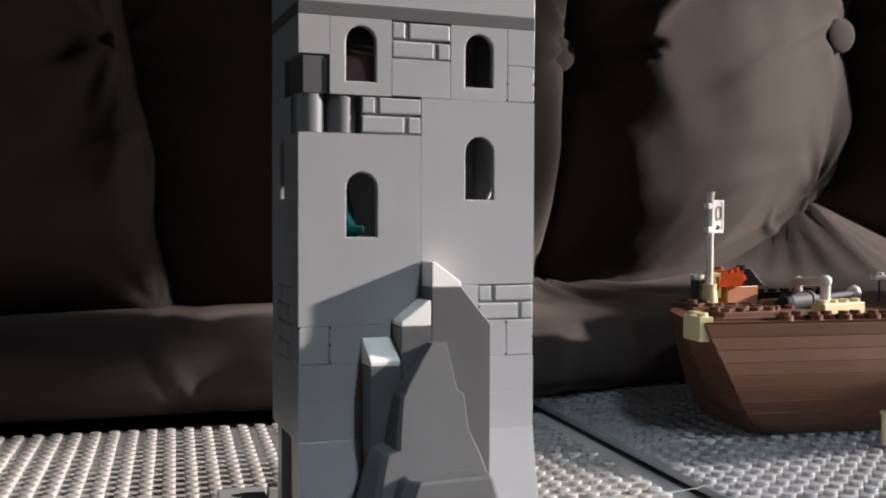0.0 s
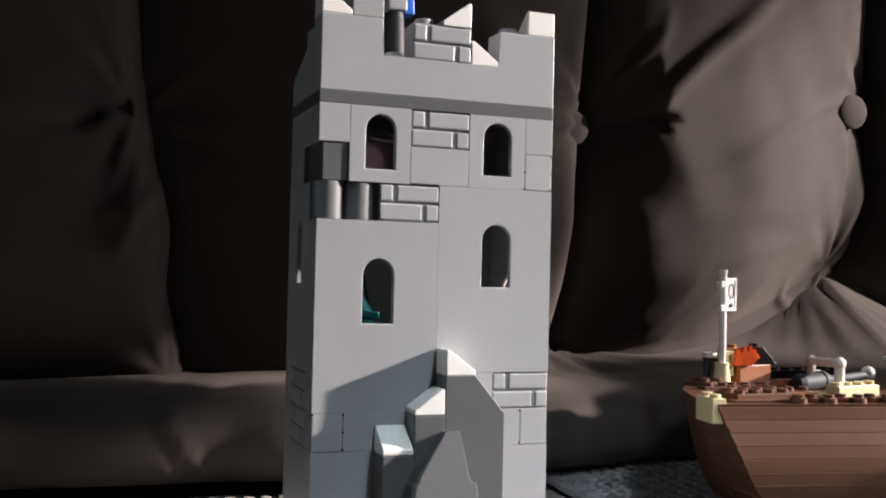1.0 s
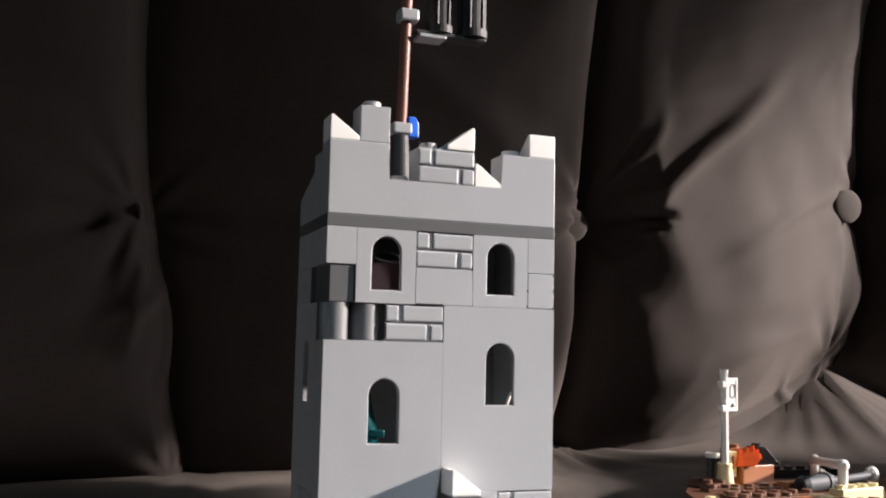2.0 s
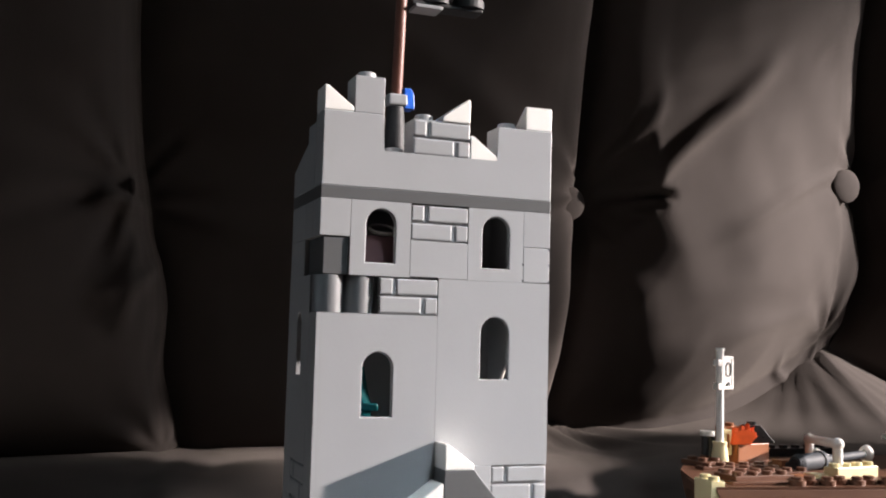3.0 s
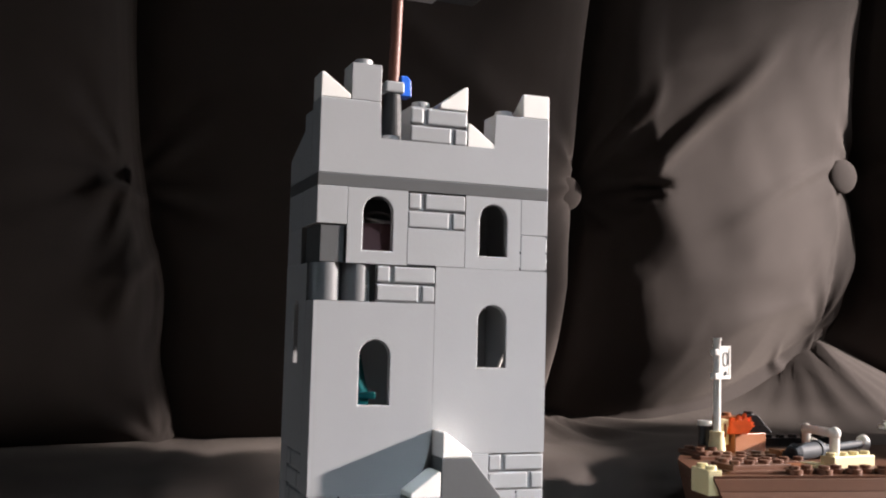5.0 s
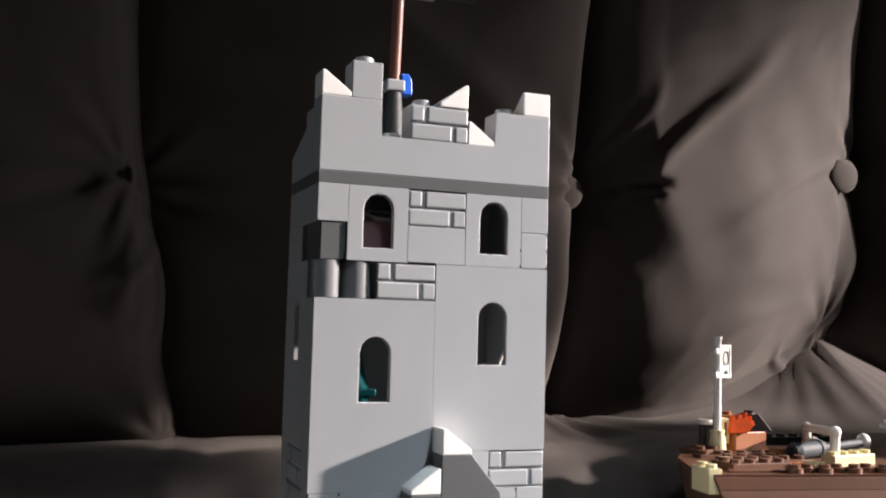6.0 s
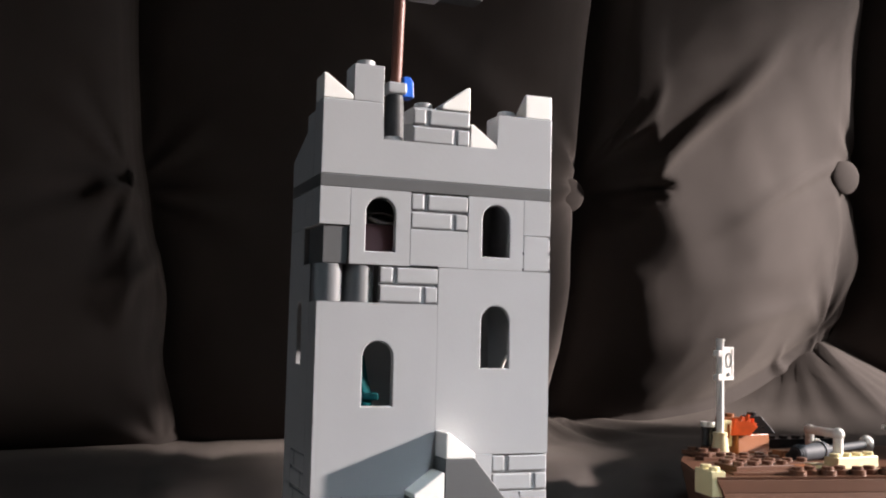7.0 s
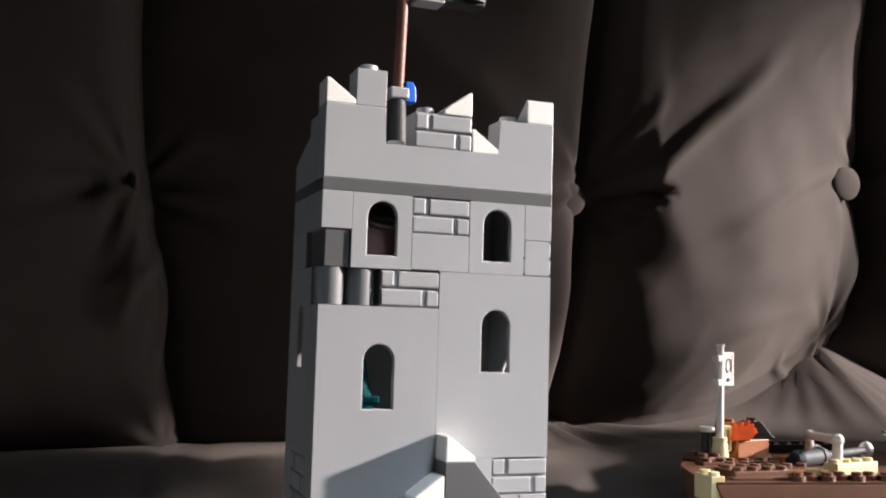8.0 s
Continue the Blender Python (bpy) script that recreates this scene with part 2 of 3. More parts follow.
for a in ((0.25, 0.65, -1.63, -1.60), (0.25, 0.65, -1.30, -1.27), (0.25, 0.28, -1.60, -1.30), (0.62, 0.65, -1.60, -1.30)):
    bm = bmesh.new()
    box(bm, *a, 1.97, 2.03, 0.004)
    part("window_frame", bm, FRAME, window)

# unseen panels added to block the sun from parts of the sofa
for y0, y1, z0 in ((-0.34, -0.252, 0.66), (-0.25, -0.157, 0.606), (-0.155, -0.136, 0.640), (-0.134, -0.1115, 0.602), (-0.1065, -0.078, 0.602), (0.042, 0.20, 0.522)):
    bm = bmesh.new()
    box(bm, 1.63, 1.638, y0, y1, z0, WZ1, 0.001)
    tagged(part("roller_blind", bm, FRAME), "unseen white panel added to keep sun off the sofa", "blind", "window blinds")
# unseen slats, thicker upwards, added to dim the sun on the cushion top
slatted = root("sun_block_slats", "unseen white slats added to dim the sun on the cushion top", "blind", "window blinds")
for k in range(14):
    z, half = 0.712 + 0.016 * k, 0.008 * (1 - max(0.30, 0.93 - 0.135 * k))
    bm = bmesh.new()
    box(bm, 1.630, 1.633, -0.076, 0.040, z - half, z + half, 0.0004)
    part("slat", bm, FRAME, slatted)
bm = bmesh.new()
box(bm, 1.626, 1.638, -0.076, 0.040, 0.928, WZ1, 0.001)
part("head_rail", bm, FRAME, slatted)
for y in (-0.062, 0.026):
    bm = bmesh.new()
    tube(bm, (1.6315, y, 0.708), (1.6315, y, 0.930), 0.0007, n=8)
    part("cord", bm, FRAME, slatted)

# ---- table ----
GZ = -0.0130  # top of the grey baseplate
table = root("table", "dark wooden table under the baseplates", "table")
bm = bmesh.new()
box(bm, -0.45, 0.75, -0.42, 0.245, GZ - 0.0225, GZ - 0.0015, 0.003)
part("tabletop", bm, WOOD, table)
for x in (-0.41, 0.71):
    for y in (-0.38, 0.19):
        bm = bmesh.new()
        box(bm, x - 0.022, x + 0.022, y - 0.022, y + 0.022, -0.45, GZ - 0.0225, 0.002)
        part("leg", bm, WOOD, table)

# ---- baseplates ----
TURN_P = -6.0
KX, KY = 0.172, 0.209  # the corner where both plates meet


def baseplate(name, m, nx, ny, thick, label, mat, skip=0, riser=0.0):
    base = root(name, label, "baseplate", "grey studded baseplates", m)
    bm = bmesh.new()
    box(bm, 0, nx * U, -ny * U, 0, -thick, 0, 0.0003)
    part("plate", bm, mat, base)
    # added support, coloured black for the shade under the plate's edge
    if riser:
        bm = bmesh.new()
        box(bm, 0.010, nx * U - 0.010, -ny * U + 0.010, -0.010, -thick - riser, -thick, 0.0003)
        part("riser", bm, BLACK, base, "unseen block, black for the shade under the plate")
    bm = bmesh.new()
    for i in range(nx - skip):
        for j in range(ny):
            stud(bm, (i + 0.5) * U, -(j + 0.5) * U, 0, 14)
    tagged(part("studs", bm, mat, base), kind="stuff")
    return base


baseplate("baseplate", pose(KX, KY, GZ, 0, 0, TURN_P) @ pose(-32 * U - 0.001, 0, 0), 32, 32, 0.0015, "pale grey studded baseplate under the tower", PALE, 1)
baseplate("baseplate", pose(KX, KY, GZ + 0.0042, 0, 0, TURN_P) @ pose(0, 5 * U, 0), 32, 32, 0.0027, "raised grey studded baseplate under the ship", PLATE, 0, 0.0030)

# ---- toy castle tower ----
tower = root("toy_tower", "light grey plastic-brick castle tower with arched windows and battlements", "toy tower")
D = 4  # studs deep
# plinth and battered foot
brick(tower, "plinth", 0, -0.7, GZ / BR, 8, D + 0.7, -GZ / BR, GREY)
for i in range(0, 8, 2):
    bm = bmesh.new()
    prism(bm, [(-0.0058, 0), (U, 0), (U, 3 * BR), (0.0, 3 * BR), (-0.0058, 0.0016)], 0.00006, 2 * U - 0.00006, 0.0002, Matrix(((0, 1, 0, i * U), (1, 0, 0, 0), (0, 0, 1, 0), (0, 0, 0, 1))))
    part("foot_slope", bm, GREY, tower)
brick(tower, "side_post", 0.02, 2.62, 0, 0.5, 0.62, 3, GREY, label="slim grey post beside an open gap")
brick(tower, "side_brick", 7, 1, 0, 1, D - 1, 3, GREY)
# two plain courses
for z in (3, 4):
    for x, w in ((0, 4), (4, 4)):
        brick(tower, "brick", x, 0, z, w, 1, 1, GREY, gap=0.00001, bevel=0.00004)
# course with single bricks at the corners
for x, w in ((0, 1), (1, 3), (4, 3), (7, 1)):
    brick(tower, "brick", x, 0, 5, w, 1, 1, GREY, gap=0.00007 if w == 1 else 0.00002, bevel=0.0003 if w == 1 else 0.0001)
# upper body
WIN = (0.0080, 0.0163)
arch_panel(tower, "window_panel", 4 * U, 5 * BR, 2 * U + 0.0002, 0.0221, *WIN, 0.0016, Matrix.Translation((0, 0, 6 * BR)), GREY, label="tall grey wall panel with an arched window")
arch_panel(tower, "window_panel", 4 * U, 5 * BR, 2 * U + 0.0002, 0.0222, *WIN, 0.0016, Matrix.Translation((4 * U, 0, 7 * BR)), GREY, label="tall grey wall panel with an arched window")
brick(tower, "brick", 4, 0, 6, 2, 1, 1, GREY)
masonry(tower, 6, 0, 6)
masonry(tower, 2, 0, 11)
for x in (0, 1):
    bm = bmesh.new()
    tube(bm, ((x + 0.44) * U, 0.51 * U, 11 * BR + 0.0001), ((x + 0.44) * U, 0.51 * U, 12 * BR - 0.0001), 0.00385, n=56)
    part("round_brick", bm, MEDIUM, tower, "darker grey round brick set into the wall", smooth=False)
# row of upper windows
brick(tower, "brick", 0, 0, 13, 1, 1, 1, GREY)
brick(tower, "recessed_brick", 0.15, 0.05, 12, 0.79, 1.88, 0.985, DARK, label="darker grey recessed brick")
for x in (1, 5):
    arch_panel(tower, "window_panel", 2 * U, 2 * BR, U, 0.0034, 0.0078, 0.0138, 0.0016, Matrix.Translation((x * U, 0, 12 * BR)), GREY, label="small grey panel with an arched window")
masonry(tower, 3, 0, 13)
brick(tower, "brick", 3, 0, 12, 2, 1, 1, GREY)
brick(tower, "brick", 7, 0, 13, 1, 1, 1, GREY)
brick(tower, "brick", 7, 0, 12, 1, 1, 1, GREY, gap=0.00006, bevel=0.0003)
# side walls and back
side = lambda x, y, z: Matrix(((0, 1, 0, x), (-1, 0, 0, y), (0, 0, 1, z), (0, 0, 0, 1)))
bm = bmesh.new()
box(bm, 0, 0.0016, 0.00165, 0.0080, 6 * BR, 11 * BR, 0.0001)
part("corner_return", bm, GREY, tower)
arch_panel(tower, "window_panel", 3 * U, 5 * BR, 1.6 * U, 0.0222, 0.0056, 0.0163, 0.0016, side(0, 4 * U, 7 * BR), GREY, label="grey side panel with an arched window")
for z, h in ((3, 1), (4, 1)):
    brick(tower, "side_brick", 0, 1, z, 1, D - 1, h, GREY)
for z in (5, 6):
    for y in (1,):
        masonry(tower, 0, 0, 0, side(0, (y + 2) * U, z * BR))
    brick(tower, "side_brick", 0, 3, z, 1, 1, 1, GREY)
brick(tower, "side_brick", 0, 1, 13, 1, 1, 1, GREY)
for z in (12, 13):
    brick(tower, "side_brick", 0, 2, z, 1, 2, 1, GREY)
brick(tower, "side_wall", 7, 1, 3, 1, D - 1, 11, GREY)
brick(tower, "back_wall", 1, D - 1.2, 3, 6, 0.4, 11, GREY, label="grey inner back wall")
brick(tower, "inner_floor", 1, 1, 12, 6, D - 1.4, 0.333, DARK)
# plate band and battlements
brick(tower, "plate_band", 0, 0, 14, 8, D, 0.333, DARK, gap=0.0, label="dark grey plate course")
T = 14.333
bm = bmesh.new()
prism(bm, [(0.00005, T * BR), (8 * U, T * BR), (8 * U, (T + 2) * BR), (6 * U, (T + 2) * BR), (6 * U, (T + 1) * BR), (2 * U, (T + 1) * BR), (2 * U, (T + 2) * BR), (0.00005, (T + 2) * BR)], 0, U, 0.00025)
stud(bm, 6.5 * U, 0.5 * U, (T + 2) * BR)
stud(bm, 2.5 * U, 0.5 * U, (T + 1) * BR)
part("parapet_wall", bm, GREY, tower)
brick(tower, "parapet_brick", 0, 1, T, 1, 1, 1.8, GREY)
bm = bmesh.new()
prism(bm, [(U, T * BR), (D * U, T * BR), (D * U, (T + 0.75) * BR), (U * 3.1, (T + 1) * BR), (U * 2, (T + 1.35) * BR), (U, (T + 1.35) * BR)], 0, 0.0079, 0.0002, Matrix(((0, 1, 0, 0), (1, 0, 0, 0), (0, 0, 1, 0), (0, 0, 0, 1))))
part("parapet_side", bm, GREY, tower)
brick(tower, "parapet_side", 7, 1, T, 1, D - 1, 1, GREY)
brick(tower, "parapet_back", 1, D - 1, T, 6, 1, 0.5, GREY)
cheese(tower, 0, 0, T + 2, 0)
brick(tower, "merlon_brick", 1, 0, T + 2, 1, 1, 1, GREY, studs=((1.5, 0.5),))
b = masonry(tower, 3, 0, T + 1)
bm = bmesh.new()
stud(bm, 3.5 * U, 0.5 * U, (T + 2) * BR)
part("stud", bm, GREY, b)
cheese(tower, 4, 0, T + 2, 180)
cheese(tower, 5, 0, T + 1, 0)
cheese(tower, 7, 0, T + 2, 90)
# stepped buttress
for x, z in ((2, 5), (3, 6)):
    bm = bmesh.new()
    box(bm, x * U + 0.00005, (x + 1) * U, -U, -0.0001, GZ, z * BR - 0.0001, 0.0002)
    part("buttress_step", bm, DARK, tower, "dark grey stepped buttress")
bm = bmesh.new()
prism(bm, [(4 * U, GZ), (6 * U, GZ), (6 * U, 6 * BR), (5 * U, 7 * BR), (4 * U, 7 * BR)], -U, -0.0001, 0.0002)
part("buttress_step", bm, DARK, tower, "dark grey buttress with a sloped shoulder")
cheese(tower, 4, -1, 7, 0)
cheese(tower, 3, -1, 6, 180)
cheese(tower, 2, -1, 5, 270)

# black slips for the shade in gaps where the corners of single bricks meet
for x, z in ((1, 5.05), (1, 5.95), (1, 5.5), (7, 5.06), (7, 5.94), (7, 12.05), (7, 12.5), (7.985, 12.04), (7.985, 12.52), (7.985, 12.97), (0.02, 5.96), (7.985, 5.5)):
    bm = bmesh.new()
    box(bm, x * U - 0.00022, x * U + 0.00022, -0.00004, 0.0006, z * BR - 0.0004, z * BR + 0.0004, 0.0001)
    part("notch", bm, BLACK, tower, "black slip for shade between brick corners")

# black strips for the shade in open joints between the courses
for x0, x1, z0, z1 in ((3.02, 3.98, 11.985, 12.035), (1.955, 2.04, 11.06, 11.48), (1.955, 2.04, 11.53, 11.97), (0.955, 1.0, 12.02, 12.98)):
    bm = bmesh.new()
    box(bm, x0 * U, x1 * U, -0.00005, 0.0006, z0 * BR, z1 * BR, 0.0001)
    part("joint", bm, BLACK, tower, "black strip for shade between courses")

# ---- rock in front ----
rock = root("toy_rock", "dark grey plastic rock leaning on the buttress", "toy rock")


def loft(bm, rings):
    made = [[bm.verts.new(c) for c in r] for r in rings]
    n = len(made[0])
    for p, q in zip(made, made[1:]):
        for k in range(n):
            bm.faces.new((p[k], p[(k + 1) % n], q[(k + 1) % n], q[k]))
    bm.faces.new(made[0][::-1])
    bm.faces.new(made[-1])


def rock_ring(x0, x1, yf, yb, z, cut=0.2):
    w = (x1 - x0) * cut
    return [(a / 1000, b / 1000, z / 1000) for a, b in ((x0, yb), (x0, yf + w), (x0 + w, yf), (x1 - w * 0.4, yf), (x1, yf + w * 0.5), (x1, yb))]


bm = bmesh.new()
RISE = ((8, 10.5, 45.0), (21, 13.8, 42.6), (25, 15.0, 41.6), (28.6, 16.4, 40.4), (29.3, 19.6, 40.0), (33, 20.2, 38.5), (40, 21.6, 38.4), (41.4, 21.9, 38.3), (42.2, 22.8, 36.8), (43.6, 23.4, 36.5), (53.6, 31.2, 35.2))
loft(bm, [rock_ring(x0, x1, -10.3 - 0.33 * (53.6 - z), -8, z, 0.05) for z, x0, x1 in RISE])
es = [e for e in bm.edges if e.calc_face_angle(0) > 0.35]
bmesh.ops.bevel(bm, geom=es, offset=0.0003, segments=2, profile=0.5, affect="EDGES")
part("peak", bm, DARK, rock)
bm = bmesh.new()
loft(bm, [rock_ring(6, 52, -38, -8, GZ * 1000, 0.12), rock_ring(12, 46, -33, -8, 0, 0.12), rock_ring(18.0, 41.4, -28.2, -8, 20.5, 0.12), rock_ring(19.6, 40.8, -27.4, -8, 23.2, 0.12), rock_ring(20.6, 40.3, -26.8, -8, 23.8, 0.12)])
es = [e for e in bm.edges if e.calc_face_angle(0) > 0.3]
bmesh.ops.bevel(bm, geom=es, offset=0.0003, segments=2, profile=0.5, affect="EDGES")
part("foot", bm, DARK, rock)

# ---- things inside and on the tower ----
crystal = root("toy_figure", "teal plastic figure inside the tower window", "toy figure")
bm = bmesh.new()
loft(bm, [[(0.0155 + 0.0028 * math.cos(a) * s, 0.012 + 0.0028 * math.sin(a) * s, z) for a in (0.3, 1.3, 2.4, 3.4, 4.5, 5.5)] for z, s in ((0.0675, 1.1), (0.082, 1.2), (0.086, 0.7), (0.092, 0.25))])
part("body", bm, TEAL, crystal)
bm = bmesh.new()
box(bm, 0.0135, 0.0195, 0.0085, 0.0115, 0.0805, 0.0825, 0.0005)
part("arm", bm, TEAL, crystal)
# thin white crescent inside the right tall window
hook = root("white_crescent", "white curved band inside the tower window", "toy hook")
bm = bmesh.new()
arc = [Vector((0.0580 - 0.0055 * math.cos(a), 0.0060, 0.0860 + 0.0085 * math.sin(a))) for a in [0.05 + 1.1 * k / 10 for k in range(11)]]
for a, b in zip(arc, arc[1:]):
    tube(bm, a, b, 0.0005, n=8)
part("band", bm, WHITE, hook)
chest = root("toy_brick", "dark red plastic brick inside the upper window", "toy brick")
brick(chest, "body", 1.2, 0.7, 12.333, 2.4, 1, 0.80, MAROON)
ring = root("toy_ring", "grey plastic ring on the dark red brick", "toy ring")
bm = bmesh.new()
pts = [Vector((0.0190 + 0.0036 * math.cos(a), 0.0085 + 0.0026 * math.sin(a), 0.1280 + 0.0014 * math.sin(a))) for a in [2 * math.pi * k / 16 for k in range(17)]]
for a, b in zip(pts, pts[1:]):
    tube(bm, a, b, 0.00045, n=8)
part("band", bm, PALE, ring)

loose = root("grey_plate", "small grey studded plate beside the tower foot", "toy plate", m=pose(0.0180, 0.092, GZ + 0.0017, 0, 0, -6))
bm = bmesh.new()
box(bm, -0.024, -0.0082, -0.008, 0.008, 0, PL, 0.0003)
box(bm, -0.0080, 0.0, -0.008, 0.000, 0, PL * 2, 0.0003)
stud(bm, -0.004, -0.004, PL * 2)
part("body", bm, GREY, loose)

pole = root("flag_pole", "brown plastic pole with a black lantern, clipped on the tower top", "flag pole")
PX, PY = 0.0240, 0.016
bm = bmesh.new()
tube(bm, (PX, PY, 0.1640), (PX + 0.0012, PY, 0.2120), 0.00155, n=20)
part("shaft", bm, POLE, pole, "glossy brown shaft", smooth=False)
bm = bmesh.new()
tube(bm, (PX, PY, 14.333 * BR), (PX, PY, 0.1500), 0.0036, n=24)
tube(bm, (PX, PY, 0.1500), (PX, PY, 0.1632), 0.0031, 0.0022, n=24)
part("stand", bm, SMOKE, pole, "black round stand")
bm = bmesh.new()
tube(bm, (PX, PY, 0.1472), (PX, PY, 0.1490), 0.0043, n=28)
part("collar", bm, GREY, pole, "light grey round collar")
bm = bmesh.new()
box(bm, PX - 0.0028, PX + 0.0026, PY - 0.0026, PY + 0.002, 0.1630, 0.1662, 0.0005)
part("clip", bm, GREY, pole, "light grey clip")
bm = bmesh.new()
prism(bm, [(0.0258, 0.1625), (0.0290, 0.1625), (0.0288, 0.1668), (0.0278, 0.1682), (0.0258, 0.1682)], PY - 0.0015, PY + 0.003, 0.0003)
part("block", bm, BLUE, pole, "bright blue block")
bm = bmesh.new()
box(bm, PX - 0.0016, PX + 0.0040, PY - 0.0025, PY + 0.0025, 0.1955, 0.1990, 0.0006)
part("clip", bm, GREY, pole, "light grey clip")
bm = bmesh.new()
box(bm, 0.0282, 0.0362, PY - 0.0025, PY + 0.004, 0.1913, 0.1923, 0.0002)
part("tile", bm, GREY, pole, "light grey tile")
for cx, r in ((0.0355, 0.0040), (0.0455, 0.0046)):
    bm = bmesh.new()
    for z0, z1, k in ((0.1938, 0.1960, 1.0), (0.1960, 0.2080, 0.86), (0.2080, 0.2110, 1.0)):
        tube(bm, (cx, PY + 0.002, z0), (cx, PY + 0.002, z1), r * k, n=24)
    for k in range(6):
        a = k * math.pi / 3
        tube(bm, (cx + r * 0.85 * math.cos(a), PY + 0.002 + r * 0.85 * math.sin(a), 0.196), (cx + r * 0.85 * math.cos(a), PY + 0.002 + r * 0.85 * math.sin(a), 0.208), 0.0006, n=8)
    part("lantern", bm, SMOKE, pole, "black ribbed barrel")
bm = bmesh.new()
box(bm, 0.0275, 0.0490, PY - 0.001, PY + 0.005, 0.1925, 0.1938, 0.0004)
part("bracket", bm, SMOKE, pole)

# ---- toy ship on the raised baseplate ----
SZ = (GZ + 0.0042 + 0.0017 - 0.00404) / 0.959  # it rests on the studs
DK = 0.0378  # deck height
ship = root("toy_ship", "brown plastic-brick sailing ship with tan corner and white rail", "toy ship", m=pose(0.1966, 0.1089, 0.00404, 0, 0, -8) @ Matrix.Scale(0.959, 4))


def hull_ring(z, inset, rake, lip=0.0):
    pts = [(rake, inset - 0.001), (rake * 0.9, 0.021), (0.010 + rake * 0.6, 0.055), (0.030 + rake * 0.5, 0.090), (0.055, 0.112 - inset), (0.24, 0.112 - inset), (0.245, 0.05), (0.24, inset), (0.15, -0.004 + inset), (0.07, -0.003 + inset)]
    return [(x, y - lip if y < 0.06 else y + lip, z) for x, y in pts]


levels = 9
for k in range(levels):
    a, b = k / levels, (k + 1) / levels
    z0, z1 = SZ + (DK - SZ) * a, SZ + (DK - SZ) * b
    curve = lambda u: (-0.006 * math.sin(math.pi * min(1, 1 - u)) ** 2 * 0.5 - 0.004 * (1 - u) + 0.006 * (1 - u) ** 9, 0.020 * (1 - u) + 0.009 * (1 - u) ** 5)
    bm = bmesh.new()
    loft(bm, [hull_ring(z0, *curve(a)), hull_ring(z0 + 0.0003, *curve(a), 0.0001), hull_ring(z1 - 0.0003, *curve(b), 0.0001), hull_ring(z1, *curve(b))])
    part("strake", bm, BROWN, ship, "")
bm = bmesh.new()
loft(bm, [hull_ring(DK, 0.0006, 0.0004), hull_ring(DK + 0.0012, 0.0004, 0.0002)])
part("deck", bm, BROWN, ship)


def sbox(name, s0, s1, b0, b1, z0, z1, mat, label="", studs=0, turn=0, bevel=0.0003):
    """A brick on the ship, in its own axes, with studs counted along s and b."""
    bm = bmesh.new()
    c = Vector(((s0 + s1) / 2, (b0 + b1) / 2, 0))
    box(bm, s0 - c.x, s1 - c.x, b0 - c.y, b1 - c.y, z0, z1, bevel)
    if studs:
        ns, nb = max(1, round((s1 - s0) / U)), max(1, round((b1 - b0) / U))
        for i in range(ns):
            for j in range(nb):
                stud(bm, (i + 0.5 - ns / 2) * U, (j + 0.5 - nb / 2) * U, z1)
    bmesh.ops.transform(bm, matrix=Matrix.Translation(c) @ pose(0, 0, 0, 0, 0, turn), verts=bm.verts)
    return part(name, bm, mat, ship, label)


DT = DK + 0.0012
sbox("corner_brick", -0.0022, 0.0042, 0.0002, 0.0162, 0.0304, DT + 0.0022, TAN, "tan corner brick with studs", 1)
# edge plates with studs along the near side, then inner rows
sbox("edge_plate", 0.010, 0.058, 0.004, 0.012, DT, DT + PL * 0.35, BROWN, "", 0)
for i in range(14):
    x, y, low = 0.0406 + i * 0.0074, 0.0030 + 0.0022 * (i % 2), DT - 0.0004
    bm = bmesh.new()
    tube(bm, (x, y, low), (x, y, low + 0.0024), 0.0037, n=24)
    tube(bm, (x, y, low + 0.0024), (x, y, low + 0.0027), 0.0037, 0.0033, n=24)
    tube(bm, (x, y, low + 0.0027), (x, y, low + 0.0041), 0.0024, n=20)
    part("round_plate", bm, BROWN, ship, "small round brown plate")
for s, b in ((0.020, 0.030), (0.037, 0.030), (0.026, 0.040), (0.043, 0.042), (0.052, 0.033), (0.033, 0.053), (0.050, 0.055), (0.020, 0.052)):
    sbox("deck_plate", s, s + 2 * U, b, b + U, DT - 0.0004, DT + 0.0016, BROWN, "", 1, 4)
sbox("bow_plate", 0.0120, 0.0440, 0.0100, 0.0260, DT + 0.0006, DT + 0.0032, BROWN, "brown plate with eight studs", 1, 9)
sbox("prow_plate", 0.024, 0.040, 0.066, 0.082, DT, DT + PL * 0.7, BROWN, "brown plate with studs", 1, 12)
sbox("tan_brick", 0.0690, 0.0980, 0.0225, 0.0305, DT, DT + 0.0052, TAN, "tan brick row with studs", 1, 18)
sbox("tan_plate", 0.0610, 0.0689, 0.0225, 0.0305, DT, DT + 0.0018, TAN, "tan plate", 0, 6)
sbox("edge_brick", 0.0450, 0.0530, 0.010, 0.018, DT, DT + 0.0030, COPPER, "light brown plate", 0)
# mast with flag
MS, MB = 0.0407, 0.0735
bm = bmesh.new()
tube(bm, (MS, MB, DT), (MS, MB, DT + 0.0012), 0.0049, n=28)
tube(bm, (MS, MB, DT + 0.0012), (MS, MB, 0.0490), 0.0046, 0.0034, n=28)
tube(bm, (MS, MB, 0.0490), (MS, MB, 0.0505), 0.0037, n=28)
part("mast_foot", bm, TAN, ship, "tan cone under the mast", smooth=False)
bm = bmesh.new()
tube(bm, (MS, MB, 0.0500), (MS, MB, 0.0965), 0.0019, n=20)
